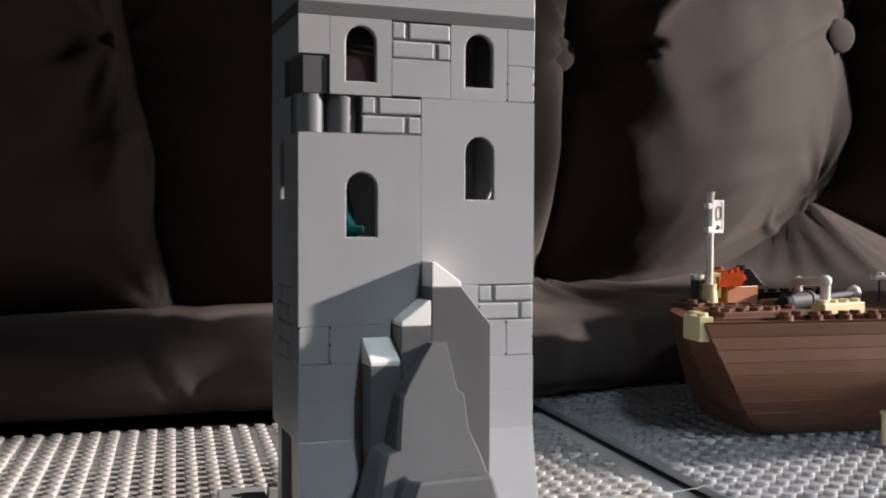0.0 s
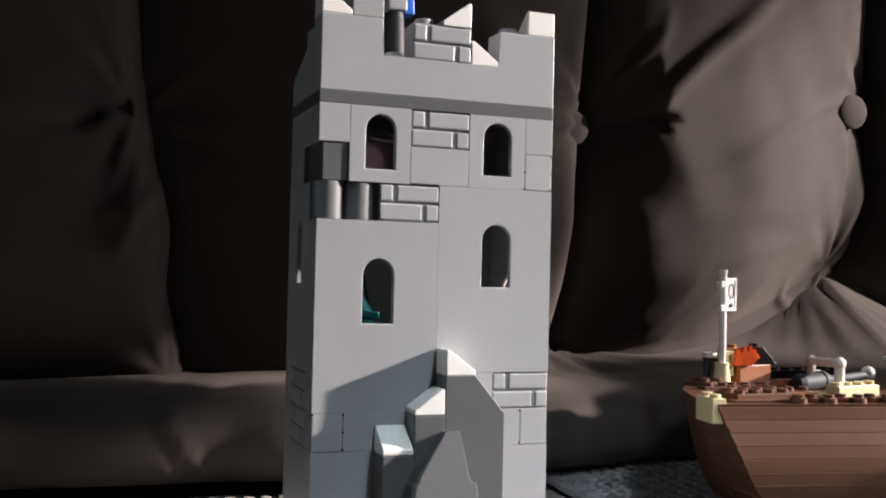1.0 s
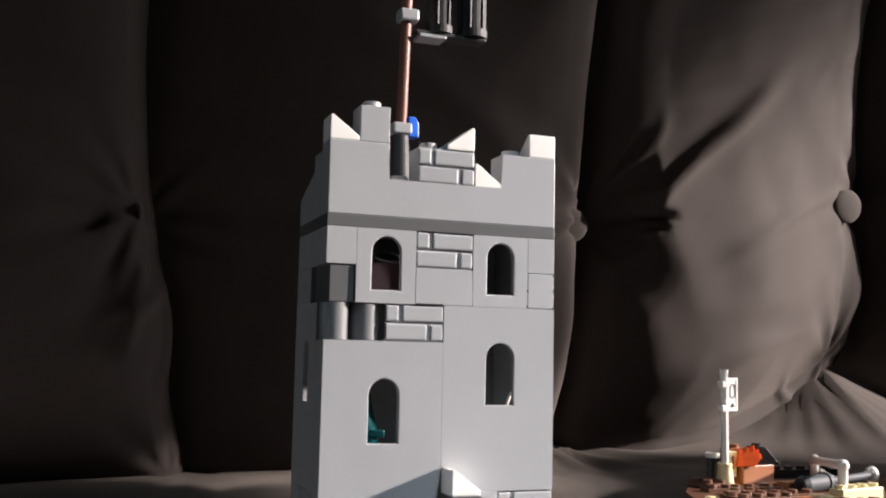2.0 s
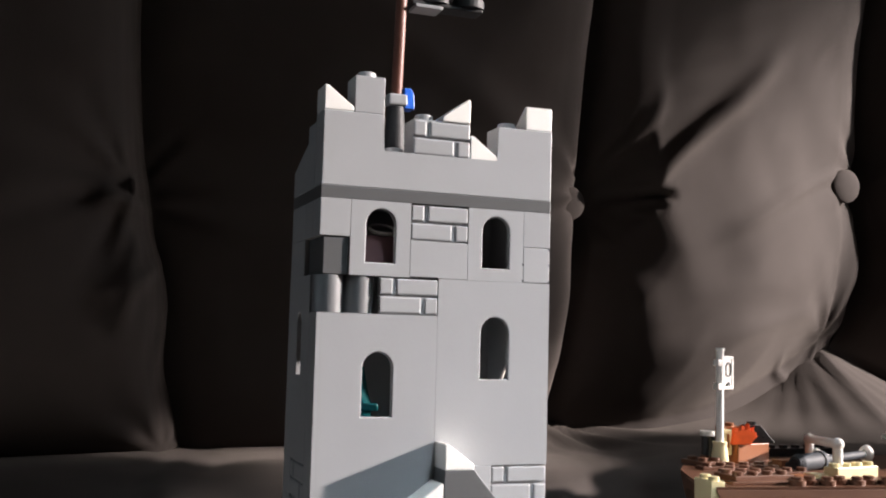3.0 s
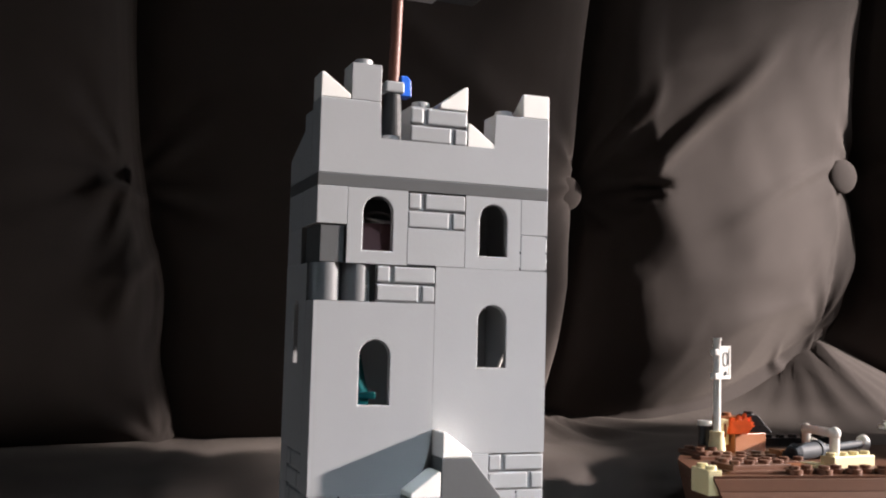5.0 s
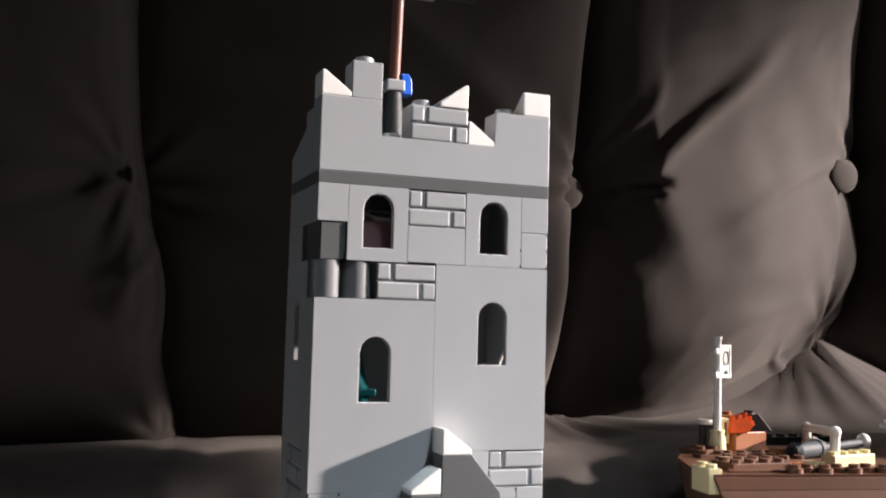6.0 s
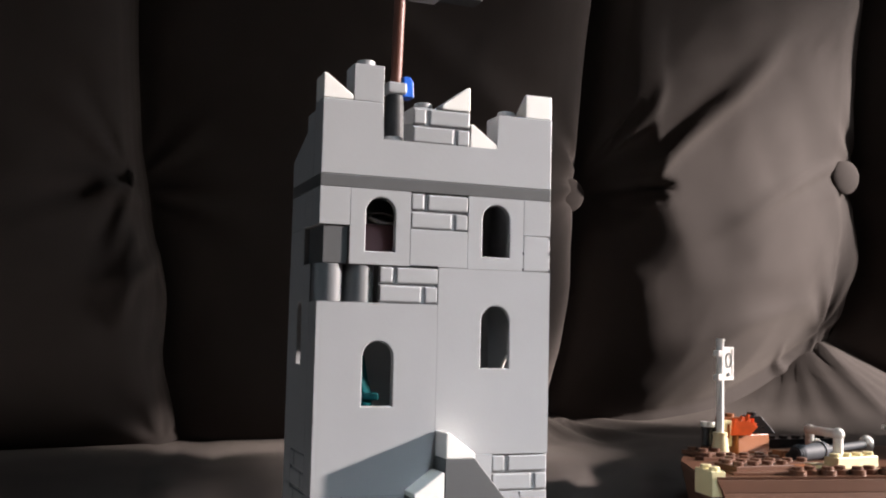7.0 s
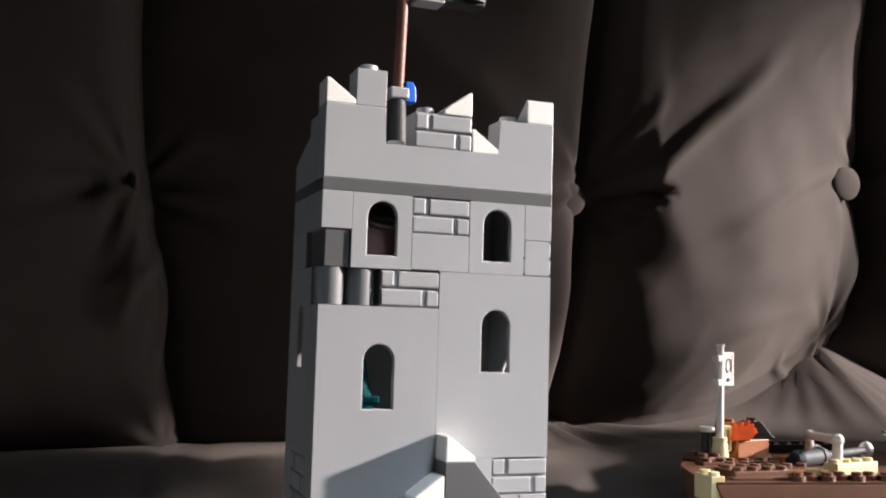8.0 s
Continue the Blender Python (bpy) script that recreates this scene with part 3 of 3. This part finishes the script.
tube(bm, (MS, MB, 0.0965), (MS, MB, 0.0980), 0.0022, n=20)
mast = part("mast", bm, WHITE, ship, "white mast rod")
bm = bmesh.new()
fx = Vector((0.93, 0.37, 0)).normalized()
fm = Matrix(((fx.x * 1.05, -fx.y, 0, MS), (fx.y * 1.05, fx.x, 0, MB), (0, 0, 1, 0), (0, 0, 0, 1)))
for a in ((0.0015, 0.0095, -0.0005, 0.0005, 0.0925, 0.0938), (0.0015, 0.0095, -0.0005, 0.0005, 0.0768, 0.0785), (0.0083, 0.0095, -0.0005, 0.0005, 0.0785, 0.0925), (0.0015, 0.0030, -0.0005, 0.0005, 0.0785, 0.0925), (0.003, 0.0083, -0.0002, 0.0004, 0.0785, 0.0925)):
    box(bm, *a, 0.0002, fm)
flag = part("flag", bm, WHITE, mast, "white clip-on flag with raised rim")
bm = bmesh.new()
n = 20
for k in range(n):
    a0, a1 = 2 * math.pi * k / n, 2 * math.pi * (k + 1) / n
    c = lambda a: fm @ Vector((0.0057 + 0.0019 * math.cos(a), -0.0005, 0.0870 + 0.0036 * math.sin(a)))
    tube(bm, c(a0), c(a1), 0.00024, n=6)
part("emblem", bm, MEDIUM, flag, "grey oval outline")
for z in (0.0905, 0.0783):
    bm = bmesh.new()
    box(bm, -0.0032, 0.0018, -0.0018, 0.0018, z - 0.0016, z + 0.0016, 0.0005, fm)
    part("clip", bm, WHITE, flag)
bm = bmesh.new()
prism(bm, [(0.0045, 0.0788), (0.0068, 0.0788), (0.0056, 0.0808)], -0.0010, -0.0003, 0, fm)
part("mark", bm, MIDGREY, flag, "small dark triangle")
# barrel beside the mast
bm = bmesh.new()
tube(bm, (0.0415, 0.0880, DT), (0.0415, 0.0880, 0.0520), 0.0036, n=24)
barrel = part("barrel", bm, BLACK, ship, "black barrel with a pale lid")
bm = bmesh.new()
tube(bm, (0.0415, 0.0880, 0.0520), (0.0415, 0.0880, 0.0545), 0.0038, n=24)
part("lid", bm, WHITE, barrel, "pale round lid")
# cabin of stacked bricks
sbox("tan_post", 0.0452, 0.0497, 0.0775, 0.0835, DT + 0.004, 0.0560, TAN, "tan bracket with a slot", 0)
sbox("slot", 0.0467, 0.0479, 0.0770, 0.0785, 0.0470, 0.0540, COPPER, "", 0, bevel=0.0001)
sbox("cabin_brick", 0.0490, 0.0725, 0.0795, 0.0955, DT, DT + BR, COPPER, "light brown brick", 0, 20)
for y0, k, dx in ((0.0755, 1.0, 0.0), (0.0785, 0.86, 0.0022), (0.0815, 1.12, 0.0034)):
    # three tongues of flame side by side
    bm = bmesh.new()
    prism(bm, [(dx + x, DT + BR + z * k) for x, z in ((0.0485, 0.0), (0.0590, 0.0), (0.0602, 0.0026), (0.0632, 0.0050), (0.0608, 0.0046), (0.0614, 0.0076), (0.0590, 0.0060), (0.0584, 0.0094), (0.0562, 0.0068), (0.0546, 0.0086), (0.0530, 0.0064), (0.0500, 0.0074))], y0, y0 + 0.0026, 0.0003)
    part("flame_piece", bm, ORANGE, ship, "translucent red-orange flame piece")
bm = bmesh.new()
prism(bm, [(0.0635, DT + BR), (0.0785, DT + BR), (0.0700, DT + BR + 0.0092), (0.0635, DT + BR + 0.0092)], 0.0842, 0.0930, 0.0003)
stud(bm, 0.0668, 0.0885, DT + BR + 0.0092)
part("cabin_roof", bm, BLACK, ship, "black sloped brick")
sbox("roof_plate", 0.0480, 0.0600, 0.0845, 0.0925, DT + BR, DT + BR + 0.0085, COPPER, "", 1)
# far plank with studs
sbox("far_plank", 0.0860, 0.1340, 0.106, 0.114, DT, DT + 0.0045, BLACK, "black plank with grey studs", 1, 4)
sbox("axle_brick", 0.0600, 0.0720, 0.049, 0.057, DT, DT + 0.0050, COPPER, "light brown brick with an axle hole", 0, 8)
bm = bmesh.new()
tube(bm, (0.0640, 0.0475, DT + 0.0026), (0.0641, 0.0492, DT + 0.0026), 0.0019, n=20)
part("axle_hole", bm, BLACK, ship)
# cannon
ca, cb = Vector((0.0665, 0.0455, DT + 0.0040)), Vector((0.1240, 0.0720, DT + 0.0055))
cd = cb - ca
bm = bmesh.new()
tube(bm, ca, ca + cd * 0.36, 0.0040, 0.0042, n=28)
tube(bm, ca - cd * 0.02, ca + cd * 0.03, 0.0034, 0.0046, n=28)
tube(bm, ca + cd * 0.30, ca + cd * 0.34, 0.0047, n=28)
cannon = part("cannon", bm, MIDGREY, ship, "blue-grey cannon barrel")
bm = bmesh.new()
tube(bm, ca - cd * 0.025, ca - cd * 0.018, 0.0024, n=20)
part("bore", bm, BLACK, cannon)
bm = bmesh.new()
tube(bm, ca + cd * 0.34, ca + cd * 0.95, 0.0021, n=20)
part("rod", bm, MIDGREY, cannon, "thin dark rod")
bm = bmesh.new()
bmesh.ops.create_uvsphere(bm, u_segments=20, v_segments=12, radius=0.0042, matrix=Matrix.Translation(cb) @ Matrix.Diagonal((0.9, 0.9, 1.1, 1)))
part("knob", bm, WHITE, cannon, "white end knob", smooth=True)
# white rail
r1, r2 = Vector((0.1040, 0.0930, 0)), Vector((0.0758, 0.0255, 0))
bm = bmesh.new()
tube(bm, r1 + Vector((0, 0, 0.0500)), r2 + Vector((0, 0, 0.0545)), 0.0022, n=20)
rail = part("rail", bm, WHITE, ship, "white hand rail")
for r, z in ((r1, 0.0500), (r2, 0.0545)):
    bm = bmesh.new()
    tube(bm, r + Vector((0, 0, DT)), r + Vector((0, 0, z)), 0.0023, n=20)
    bmesh.ops.create_uvsphere(bm, u_segments=16, v_segments=10, radius=0.0030, matrix=Matrix.Translation(r + Vector((0, 0, z))))
    part("post", bm, WHITE, rail)
bm = bmesh.new()
tube(bm, r1 + Vector((0.004, 0, 0.0440)), r1.lerp(r2, 0.45) + Vector((0.004, 0, 0.0440)), 0.0013, n=12)
part("lower_bar", bm, WHITE, rail)
sbox("stern_lever", 0.1462, 0.1470, 0.0815, 0.0825, DT, DT + 0.0120, MIDGREY, "small grey lever", 0)
sbox("stern_cap", 0.1425, 0.1505, 0.079, 0.085, DT + 0.0120, DT + 0.0145, WHITE, "", 1)
# unseen board and base added to the ship; its outline shapes cast shadows
bm = bmesh.new()
prism(bm, [(-0.046, SZ), (-0.052, 0.045), (-0.058, 0.062), (-0.071, 0.079), (-0.080, 0.090), (-0.077, 0.100), (-0.060, 0.1055), (-0.0415, 0.107), (-0.0385, 0.084), (-0.030, 0.078), (-0.012, 0.079), (0.0, 0.086), (0.048, 0.098), (0.056, 0.0985), (0.068, 0.0975), (0.0735, 0.116), (0.078, 0.127), (0.083, 0.1300), (0.092, 0.128), (0.104, 0.1245), (0.124, 0.1165), (0.134, 0.111), (0.134, SZ)], 0.272, 0.286, 0, Matrix(((0, 1, 0, 0), (1, 0, 0, 0), (0, 0, 1, 0), (0, 0, 0, 1))))
part("stern_board", bm, BROWN, ship, "tall brown unseen board added to cast shadows on plate and sofa")
sbox("stern_deck", 0.238, 0.271, 0.004, 0.108, SZ, 0.060, BROWN, "", 0)

bm = bmesh.new()
tube(bm, (0.0695, -0.0290, SZ), (0.0695, -0.0290, SZ + 0.0130), 0.0021, n=20)
tube(bm, (0.0695, -0.0290, SZ + 0.0130), (0.0695, -0.0290, SZ + 0.0145), 0.0026, n=20)
part("support_post", bm, TAN, ship, "slim tan post beside the hull")

thread = root("thread", "thin pale thread lying over the plate edge", "thread")
bm = bmesh.new()
tp = [Vector((0.118 + 0.0335 * k / 12, 0.0305 + 0.0145 * k / 12 + 0.0012 * math.sin(k * 0.5), GZ + 0.0061 + 0.0012 * math.sin(k * 0.26))) for k in range(13)]
for a, b in zip(tp, tp[1:]):
    tube(bm, a, b, 0.00013, n=6)
part("strand", bm, PALE, thread)

# ---- sofa behind ----
sofa = root("sofa", "black-brown microfibre sofa with deep button-tufted back", "sofa")
CREASES = (-0.540, -0.290, -0.029, 0.246, 0.509, 0.760, 1.000)
BUTTON_Z = (0.19, 0.19, 0.171, 0.191, 0.226, 0.22, 0.22)
WANDER = {2: ((0.0, 0.03, 0.06, 0.08, 0.12, 0.15, 0.171, 0.19, 0.23, 0.26, 0.5), (0.037, 0.034, 0.027, 0.021, 0.022, 0.013, 0.010, 0.006, 0.002, 0.000, -0.002)), 3: ((0.0, 0.08, 0.191, 0.30, 0.5), (-0.014, -0.010, 0.0, -0.004, -0.007)), 4: ((0.03, 0.0755, 0.12, 0.155, 0.186, 0.203, 0.217, 0.231, 0.247, 0.29, 0.347, 0.5), (-0.050, -0.034, 0.000, 0.011, 0.010, 0.002, -0.006, -0.003, 0.000, -0.011, -0.024, -0.03))}
BY, SKEW = 0.345, 0.12  # depth of the creases, and how far the sofa stands askew


def crease_x(i, z):
    """A seam's place at height z: it wanders round its button."""
    if i not in WANDER:
        return CREASES[i]
    zs, ds = WANDER[i]
    return CREASES[i] + sum(float(np.interp(z + o, zs, ds)) for o in (-0.008, -0.004, 0.0, 0.004, 0.008)) / 5


def ramp_z(x):
    """How high the seat's cloth runs up the back."""
    return 0.036 + 0.012 * math.exp(-((x - 0.215) / 0.05) ** 2) + 0.082 * math.exp(-math.hypot(x - 0.474, 0.020) / (0.085 if x < 0.474 else 0.130))


PROFILE = ((-1, -0.97, -0.9, -0.8, -0.65, -0.45, -0.2, 0.1, 0.4, 0.8, 0.93, 1), (0, 0.022, 0.036, 0.0432, 0.0521, 0.0600, 0.0635, 0.058, 0.048, 0.035, 0.023, 0))
FULL = ((-1, -0.9, -0.7, -0.4, 0, 0.4, 0.75, 0.87, 0.94, 0.97, 1), (0, 0.020, 0.034, 0.049, 0.060, 0.0645, 0.0655, 0.060, 0.050, 0.040, 0))
TOP = ((-1, -0.95, -0.85, -0.7, -0.4, 0, 0.4, 0.8, 0.93, 0.97, 1), (0, 0.026, 0.050, 0.0575, 0.0605, 0.0580, 0.051, 0.036, 0.024, 0.014, 0))
# folds of the cloth: cushion, ends (x, z), height, half width
FOLDS = (
    (3, 0.288, 0.203, 0.386, 0.298, 0.0080, 0.0075), (3, 0.270, 0.222, 0.292, 0.262, 0.0025, 0.0050), (3, 0.462, 0.224, 0.330, 0.168, 0.0036, 0.0050),
    (3, 0.425, 0.120, 0.285, 0.084, 0.0034, 0.0110),
    (3, 0.425, 0.088, 0.445, 0.070, 0.0030, 0.0045), (3, 0.425, 0.300, 0.470, 0.345, 0.0014, 0.0060), (3, 0.330, 0.130, 0.450, 0.150, 0.0010, 0.0120),
    (1, -0.015, 0.135, -0.036, 0.099, 0.0095, 0.0045), (1, -0.021, 0.163, -0.050, 0.160, 0.0085, 0.0050), (1, -0.011, 0.118, -0.012, 0.072, 0.0070, 0.0040), (1, -0.025, 0.139, -0.041, 0.112, 0.0060, 0.0050),
    (2, 0.060, 0.300, 0.210, 0.200, 0.0030, 0.0110), (2, 0.090, 0.090, 0.215, 0.160, 0.0030, 0.0120),
)


def bulge(u, i, z):
    if i > 2:
        w = min(1.0, max(0.0, (z - 0.09) / 0.16))
        w *= w * (3 - 2 * w)
        u = min(-1 + (u + 1) * (1 + 1.3 * w), max(u, -0.2))  # fuller above the button
    w = min(1.0, max(0.0, (z - 0.18) / 0.10)) if i > 2 else 1.0
    if i == 4:
        return sum(float(np.interp(u + o, *FULL)) for o in (-0.04, 0.0, 0.04)) / 3
    soft = 0.015 + 0.05 * min(1.0, (1 - abs(u)) / 0.25)
    return sum((1 - w) * float(np.interp(u + k * soft, *PROFILE)) + w * float(np.interp(u + k * soft, *(TOP if i > 2 else FULL))) for k in (-2, -1, 0, 1, 2)) / 5


def back_surface(x, z, i):
    """The front of a tufted cushion between two creases, as depth y."""
    x0, x1 = crease_x(i, z), crease_x(i + 1, z)
    u = (x - x0) / (x1 - x0) * 2 - 1
    if i == 3:
        # drawn-in wrinkles along the slope beside the seam
        u += 0.075 * noise.noise(Vector((z * 30 + x * 9, x * 5, 4.0))) * math.exp(-((u + 0.62) / 0.28) ** 2) * min(1.0, max(0.0, (0.20 - z) / 0.06))
    side = max(0.0, 1 - abs(u) ** 6) ** 0.7
    low = 0.1 if i > 3 else 0.30
    foot = 1 - math.exp(-max(z - ramp_z(x), 0.0) / 0.034)
    y = BY + SKEW * (x - 0.2) - bulge(u, i, z) * (low + (1 - low) * foot) - (1.4 if i > 1 else 2.1) * max(0.0, z - 0.19) ** 2
    # pulled in towards the buttons, with pleats that run out from them
    for k, sgn in ((i, 1), (i + 1, -1)):
        bx, bz = CREASES[k], BUTTON_Z[k]
        dx, dz = (x - bx) * sgn, z - bz
        r = math.hypot(dx, dz)
        if r > 0.002:
            a = math.atan2(dz, max(dx, 1e-4))
            if k == 3 and sgn > 0:
                # a deep gathered hollow with ragged points
                q = a * 3.3 + 0.5 * math.sin(5 * a) + 0.2
                point = (0.5 - 0.5 * math.cos(2 * math.pi * q)) * (0.55 + 0.45 * math.sin(4.1 * math.floor(q) + 1))
                far = (0.042 + 0.022 * point * max(0.2, 1 + min(0, a))) * (1 - 0.25 * max(0, -a))
                y += 0.034 * max(0.0, 1 - r / far) * side
                y += 0.0012 * (point - 0.5) * min(1, r / 0.03) * math.exp(-(r / far) ** 4) * side
            else:
                y += (0.007 if k == 4 else 0.020) * math.exp(-(r / 0.040) ** 1.5) * side
                pleat = math.cos(a * 9 + 1.7 * k) + 0.6 * math.cos(a * 15 + 2.3 * k)
                y += 0.0022 * pleat * math.exp(-(r / 0.040) ** 2) * min(1, r / 0.020)
    # pleats gathered at the foot of the seam
    bx = crease_x(i + 1, 0.075)
    bz = ramp_z(bx)
    r = math.hypot(x - bx, z - bz)
    y += 0.0014 * math.cos(math.atan2(z - bz, bx - x) * 8) * math.exp(-(r / 0.05) ** 2) * min(1, r / 0.012)
    for c, xa, za, xb, zb, high, wide in FOLDS:
        if c == i:
            ex, ez = xb - xa, zb - za
            size = math.hypot(ex, ez)
            t = ((x - xa) * ex + (z - za) * ez) / size ** 2
            w = ((x - xa) * ez - (z - za) * ex) / size + 0.0025 * math.sin(t * 5 + high * 900)
            if -0.4 < t < 1.4:
                taper = math.exp(-(abs(t - 0.4) / 0.52) ** 4)
                y -= high * taper * math.exp(-(w / (wide * (0.7 + 0.5 * max(0, t)))) ** 2)
    y += 0.0026 * noise.noise(Vector((x * 9, z * 7, i * 7.0))) + 0.0012 * noise.noise(Vector((x * 25 + z * 12, z * 20, 5)))
    drag = noise.noise(Vector((x * 11, z * 11, 9.0 + i)))
    y += 0.0016 * math.sin((x * 0.6 - z) * 80 + 4 * noise.noise(Vector((x * 8, z * 8, 2)))) * max(0, drag)
    # fine slanting wrinkles
    y -= 0.0008 * (1 - abs(noise.noise(Vector((x * 17 - z * 21, z * 6 + x * 7, 3.0 + i))))) ** 3
    return y


for i in range(len(CREASES) - 1):
    nx, nz = 120, 150
    bm = bmesh.new()
    grid = []
    for a in range(nx + 1):
        u = 0.5 - 0.5 * math.cos(math.pi * a / nx)  # denser at the creases
        col = []
        for b in range(nz + 1):
            z = 0.02 + 0.50 * (b / nz) ** 1.25
            x = crease_x(i, z) + (crease_x(i + 1, z) - crease_x(i, z)) * u
            col.append(bm.verts.new((x, back_surface(x, z, i), z)))
        grid.append(col)
    for a in range(nx):
        for b in range(nz):
            bm.faces.new((grid[a][b], grid[a + 1][b], grid[a + 1][b + 1], grid[a][b + 1]))
    rim = [e for e in bm.edges if e.is_boundary]
    ext = bmesh.ops.extrude_edge_only(bm, edges=rim)
    for v in [v for v in ext["geom"] if isinstance(v, bmesh.types.BMVert)]:
        v.co.y = BY + 0.16
    part("back_cushion", bm, CLOTH, sofa, smooth=True)
BUTTONS = ((-0.282, 0.341, 0.190, 0.0105), (-0.029, 0.325, 0.171, 0.0105), (0.2280, 0.3045, 0.1838, 0.0108), (0.4760, 0.3400, 0.2180, 0.0125), (0.760, 0.392, 0.220, 0.0105))
for x, y, z, r in BUTTONS:
    bm = bmesh.new()
    bmesh.ops.create_uvsphere(bm, u_segments=28, v_segments=16, radius=r, matrix=pose(x, y, z, 4, 0, 8) @ Matrix.Diagonal((1.2, 0.22, 1, 1)))
    part("button", bm, CLOTH, sofa, "cloth-covered button", smooth=True)


def seat_front(x):
    """The line along which the seat's roll meets the table."""
    if x < 0.18:
        return 0.232 - 0.10 * (x + 0.08) if x > -0.08 else 0.232
    return 0.206 + 0.22 * (x - 0.18) if x < 0.30 else 0.2324


bm = bmesh.new()
NX, NA, NB = 360, 34, 22
rows = []
for a in range(NX + 1):
    x = -0.62 + 1.62 * a / NX
    pinch = sum(math.exp(-((x - c) / 0.016) ** 2) for c in (-0.30, 0.012, 0.245, 0.50))
    line = []
    cy, cz, ry, rz = seat_front(x) + 0.055, 0.0120, 0.055, 0.0245
    for b in range(NA + 1):
        ang = -math.pi / 2 - math.pi * b / NA
        k = 1 - 0.10 * pinch + 0.05 * noise.noise(Vector((x * 10, b * 0.13, 1))) + 0.035 * noise.noise(Vector((x * 34, b * 0.3, 7)))
        k += sum(h * math.exp(-((x - c - 0.010 * math.sin(b * 0.21 + c * 40)) / w) ** 2) for c, h, w in ((-0.012, -0.05, 0.004), (-0.004, 0.035, 0.005), (0.008, -0.035, 0.003), (-0.10, -0.025, 0.008), (0.20, -0.03, 0.006)))
        c_, s_ = math.cos(ang), math.sin(ang)
        yy = cy + ry * k * math.copysign(abs(c_) ** 0.85, c_)
        zz = cz + rz * (k if s_ > 0 else 1) * math.copysign(abs(s_) ** 0.85, s_)
        line.append((x, yy, max(zz, GZ + 0.0005)))
    # the cloth runs on to the back and rises there
    y0, z0 = line[-1][1], line[-1][2]
    zr = ramp_z(x) + 0.002
    for b in range(1, NB + 1):
        t = b / NB
        yb = BY + SKEW * (x - 0.2) + 0.01
        yy = y0 + (yb - y0) * t
        zz = z0 + (zr - z0) * t ** (1.6 - 0.7 * math.exp(-((x - 0.50) / 0.07) ** 2))
        fan = math.atan2(yy - yb, x - 0.468)
        away = math.hypot(x - 0.468, yy - yb)
        zz += 0.0009 * math.cos(fan * 21 + 0.8 * math.sin(fan * 5)) * math.exp(-(away / 0.11) ** 2) * (1 - t * 0.5) * min(1, t * 4)
        fan2, away2 = math.atan2(yy - yb, x - 0.225), math.hypot(x - 0.225, yy - yb)
        zz += 0.0032 * math.cos(fan2 * 14 + 1) * math.exp(-(away2 / 0.10) ** 2) * (1 - t * 0.6) * min(1, t * 4)
        zz += 0.0016 * math.sin(x * 55 + yy * 120 + 4 * noise.noise(Vector((x * 9, yy * 9, 3)))) * max(0, noise.noise(Vector((x * 8, yy * 5, 11)))) * min(1, t * 4)
        line.append((x, yy, zz))
    line.append((x, 0.50, GZ + 0.0005))
    rows.append([bm.verts.new(c) for c in line])
for p, q in zip(rows, rows[1:]):
    for k in range(len(p) - 1):
        bm.faces.new((p[k], q[k], q[k + 1], p[k + 1]))
part("seat_cushion", bm, CLOTH, sofa, smooth=True)
bm = bmesh.new()
box(bm, -0.62, 1.0, 0.27, 0.62, -0.45, GZ, 0.02)
part("base", bm, CLOTH, sofa)
bm = bmesh.new()
box(bm, -0.62, 1.0, 0.46, 0.66, GZ, 0.54, 0.03)
part("back_frame", bm, CLOTH, sofa)
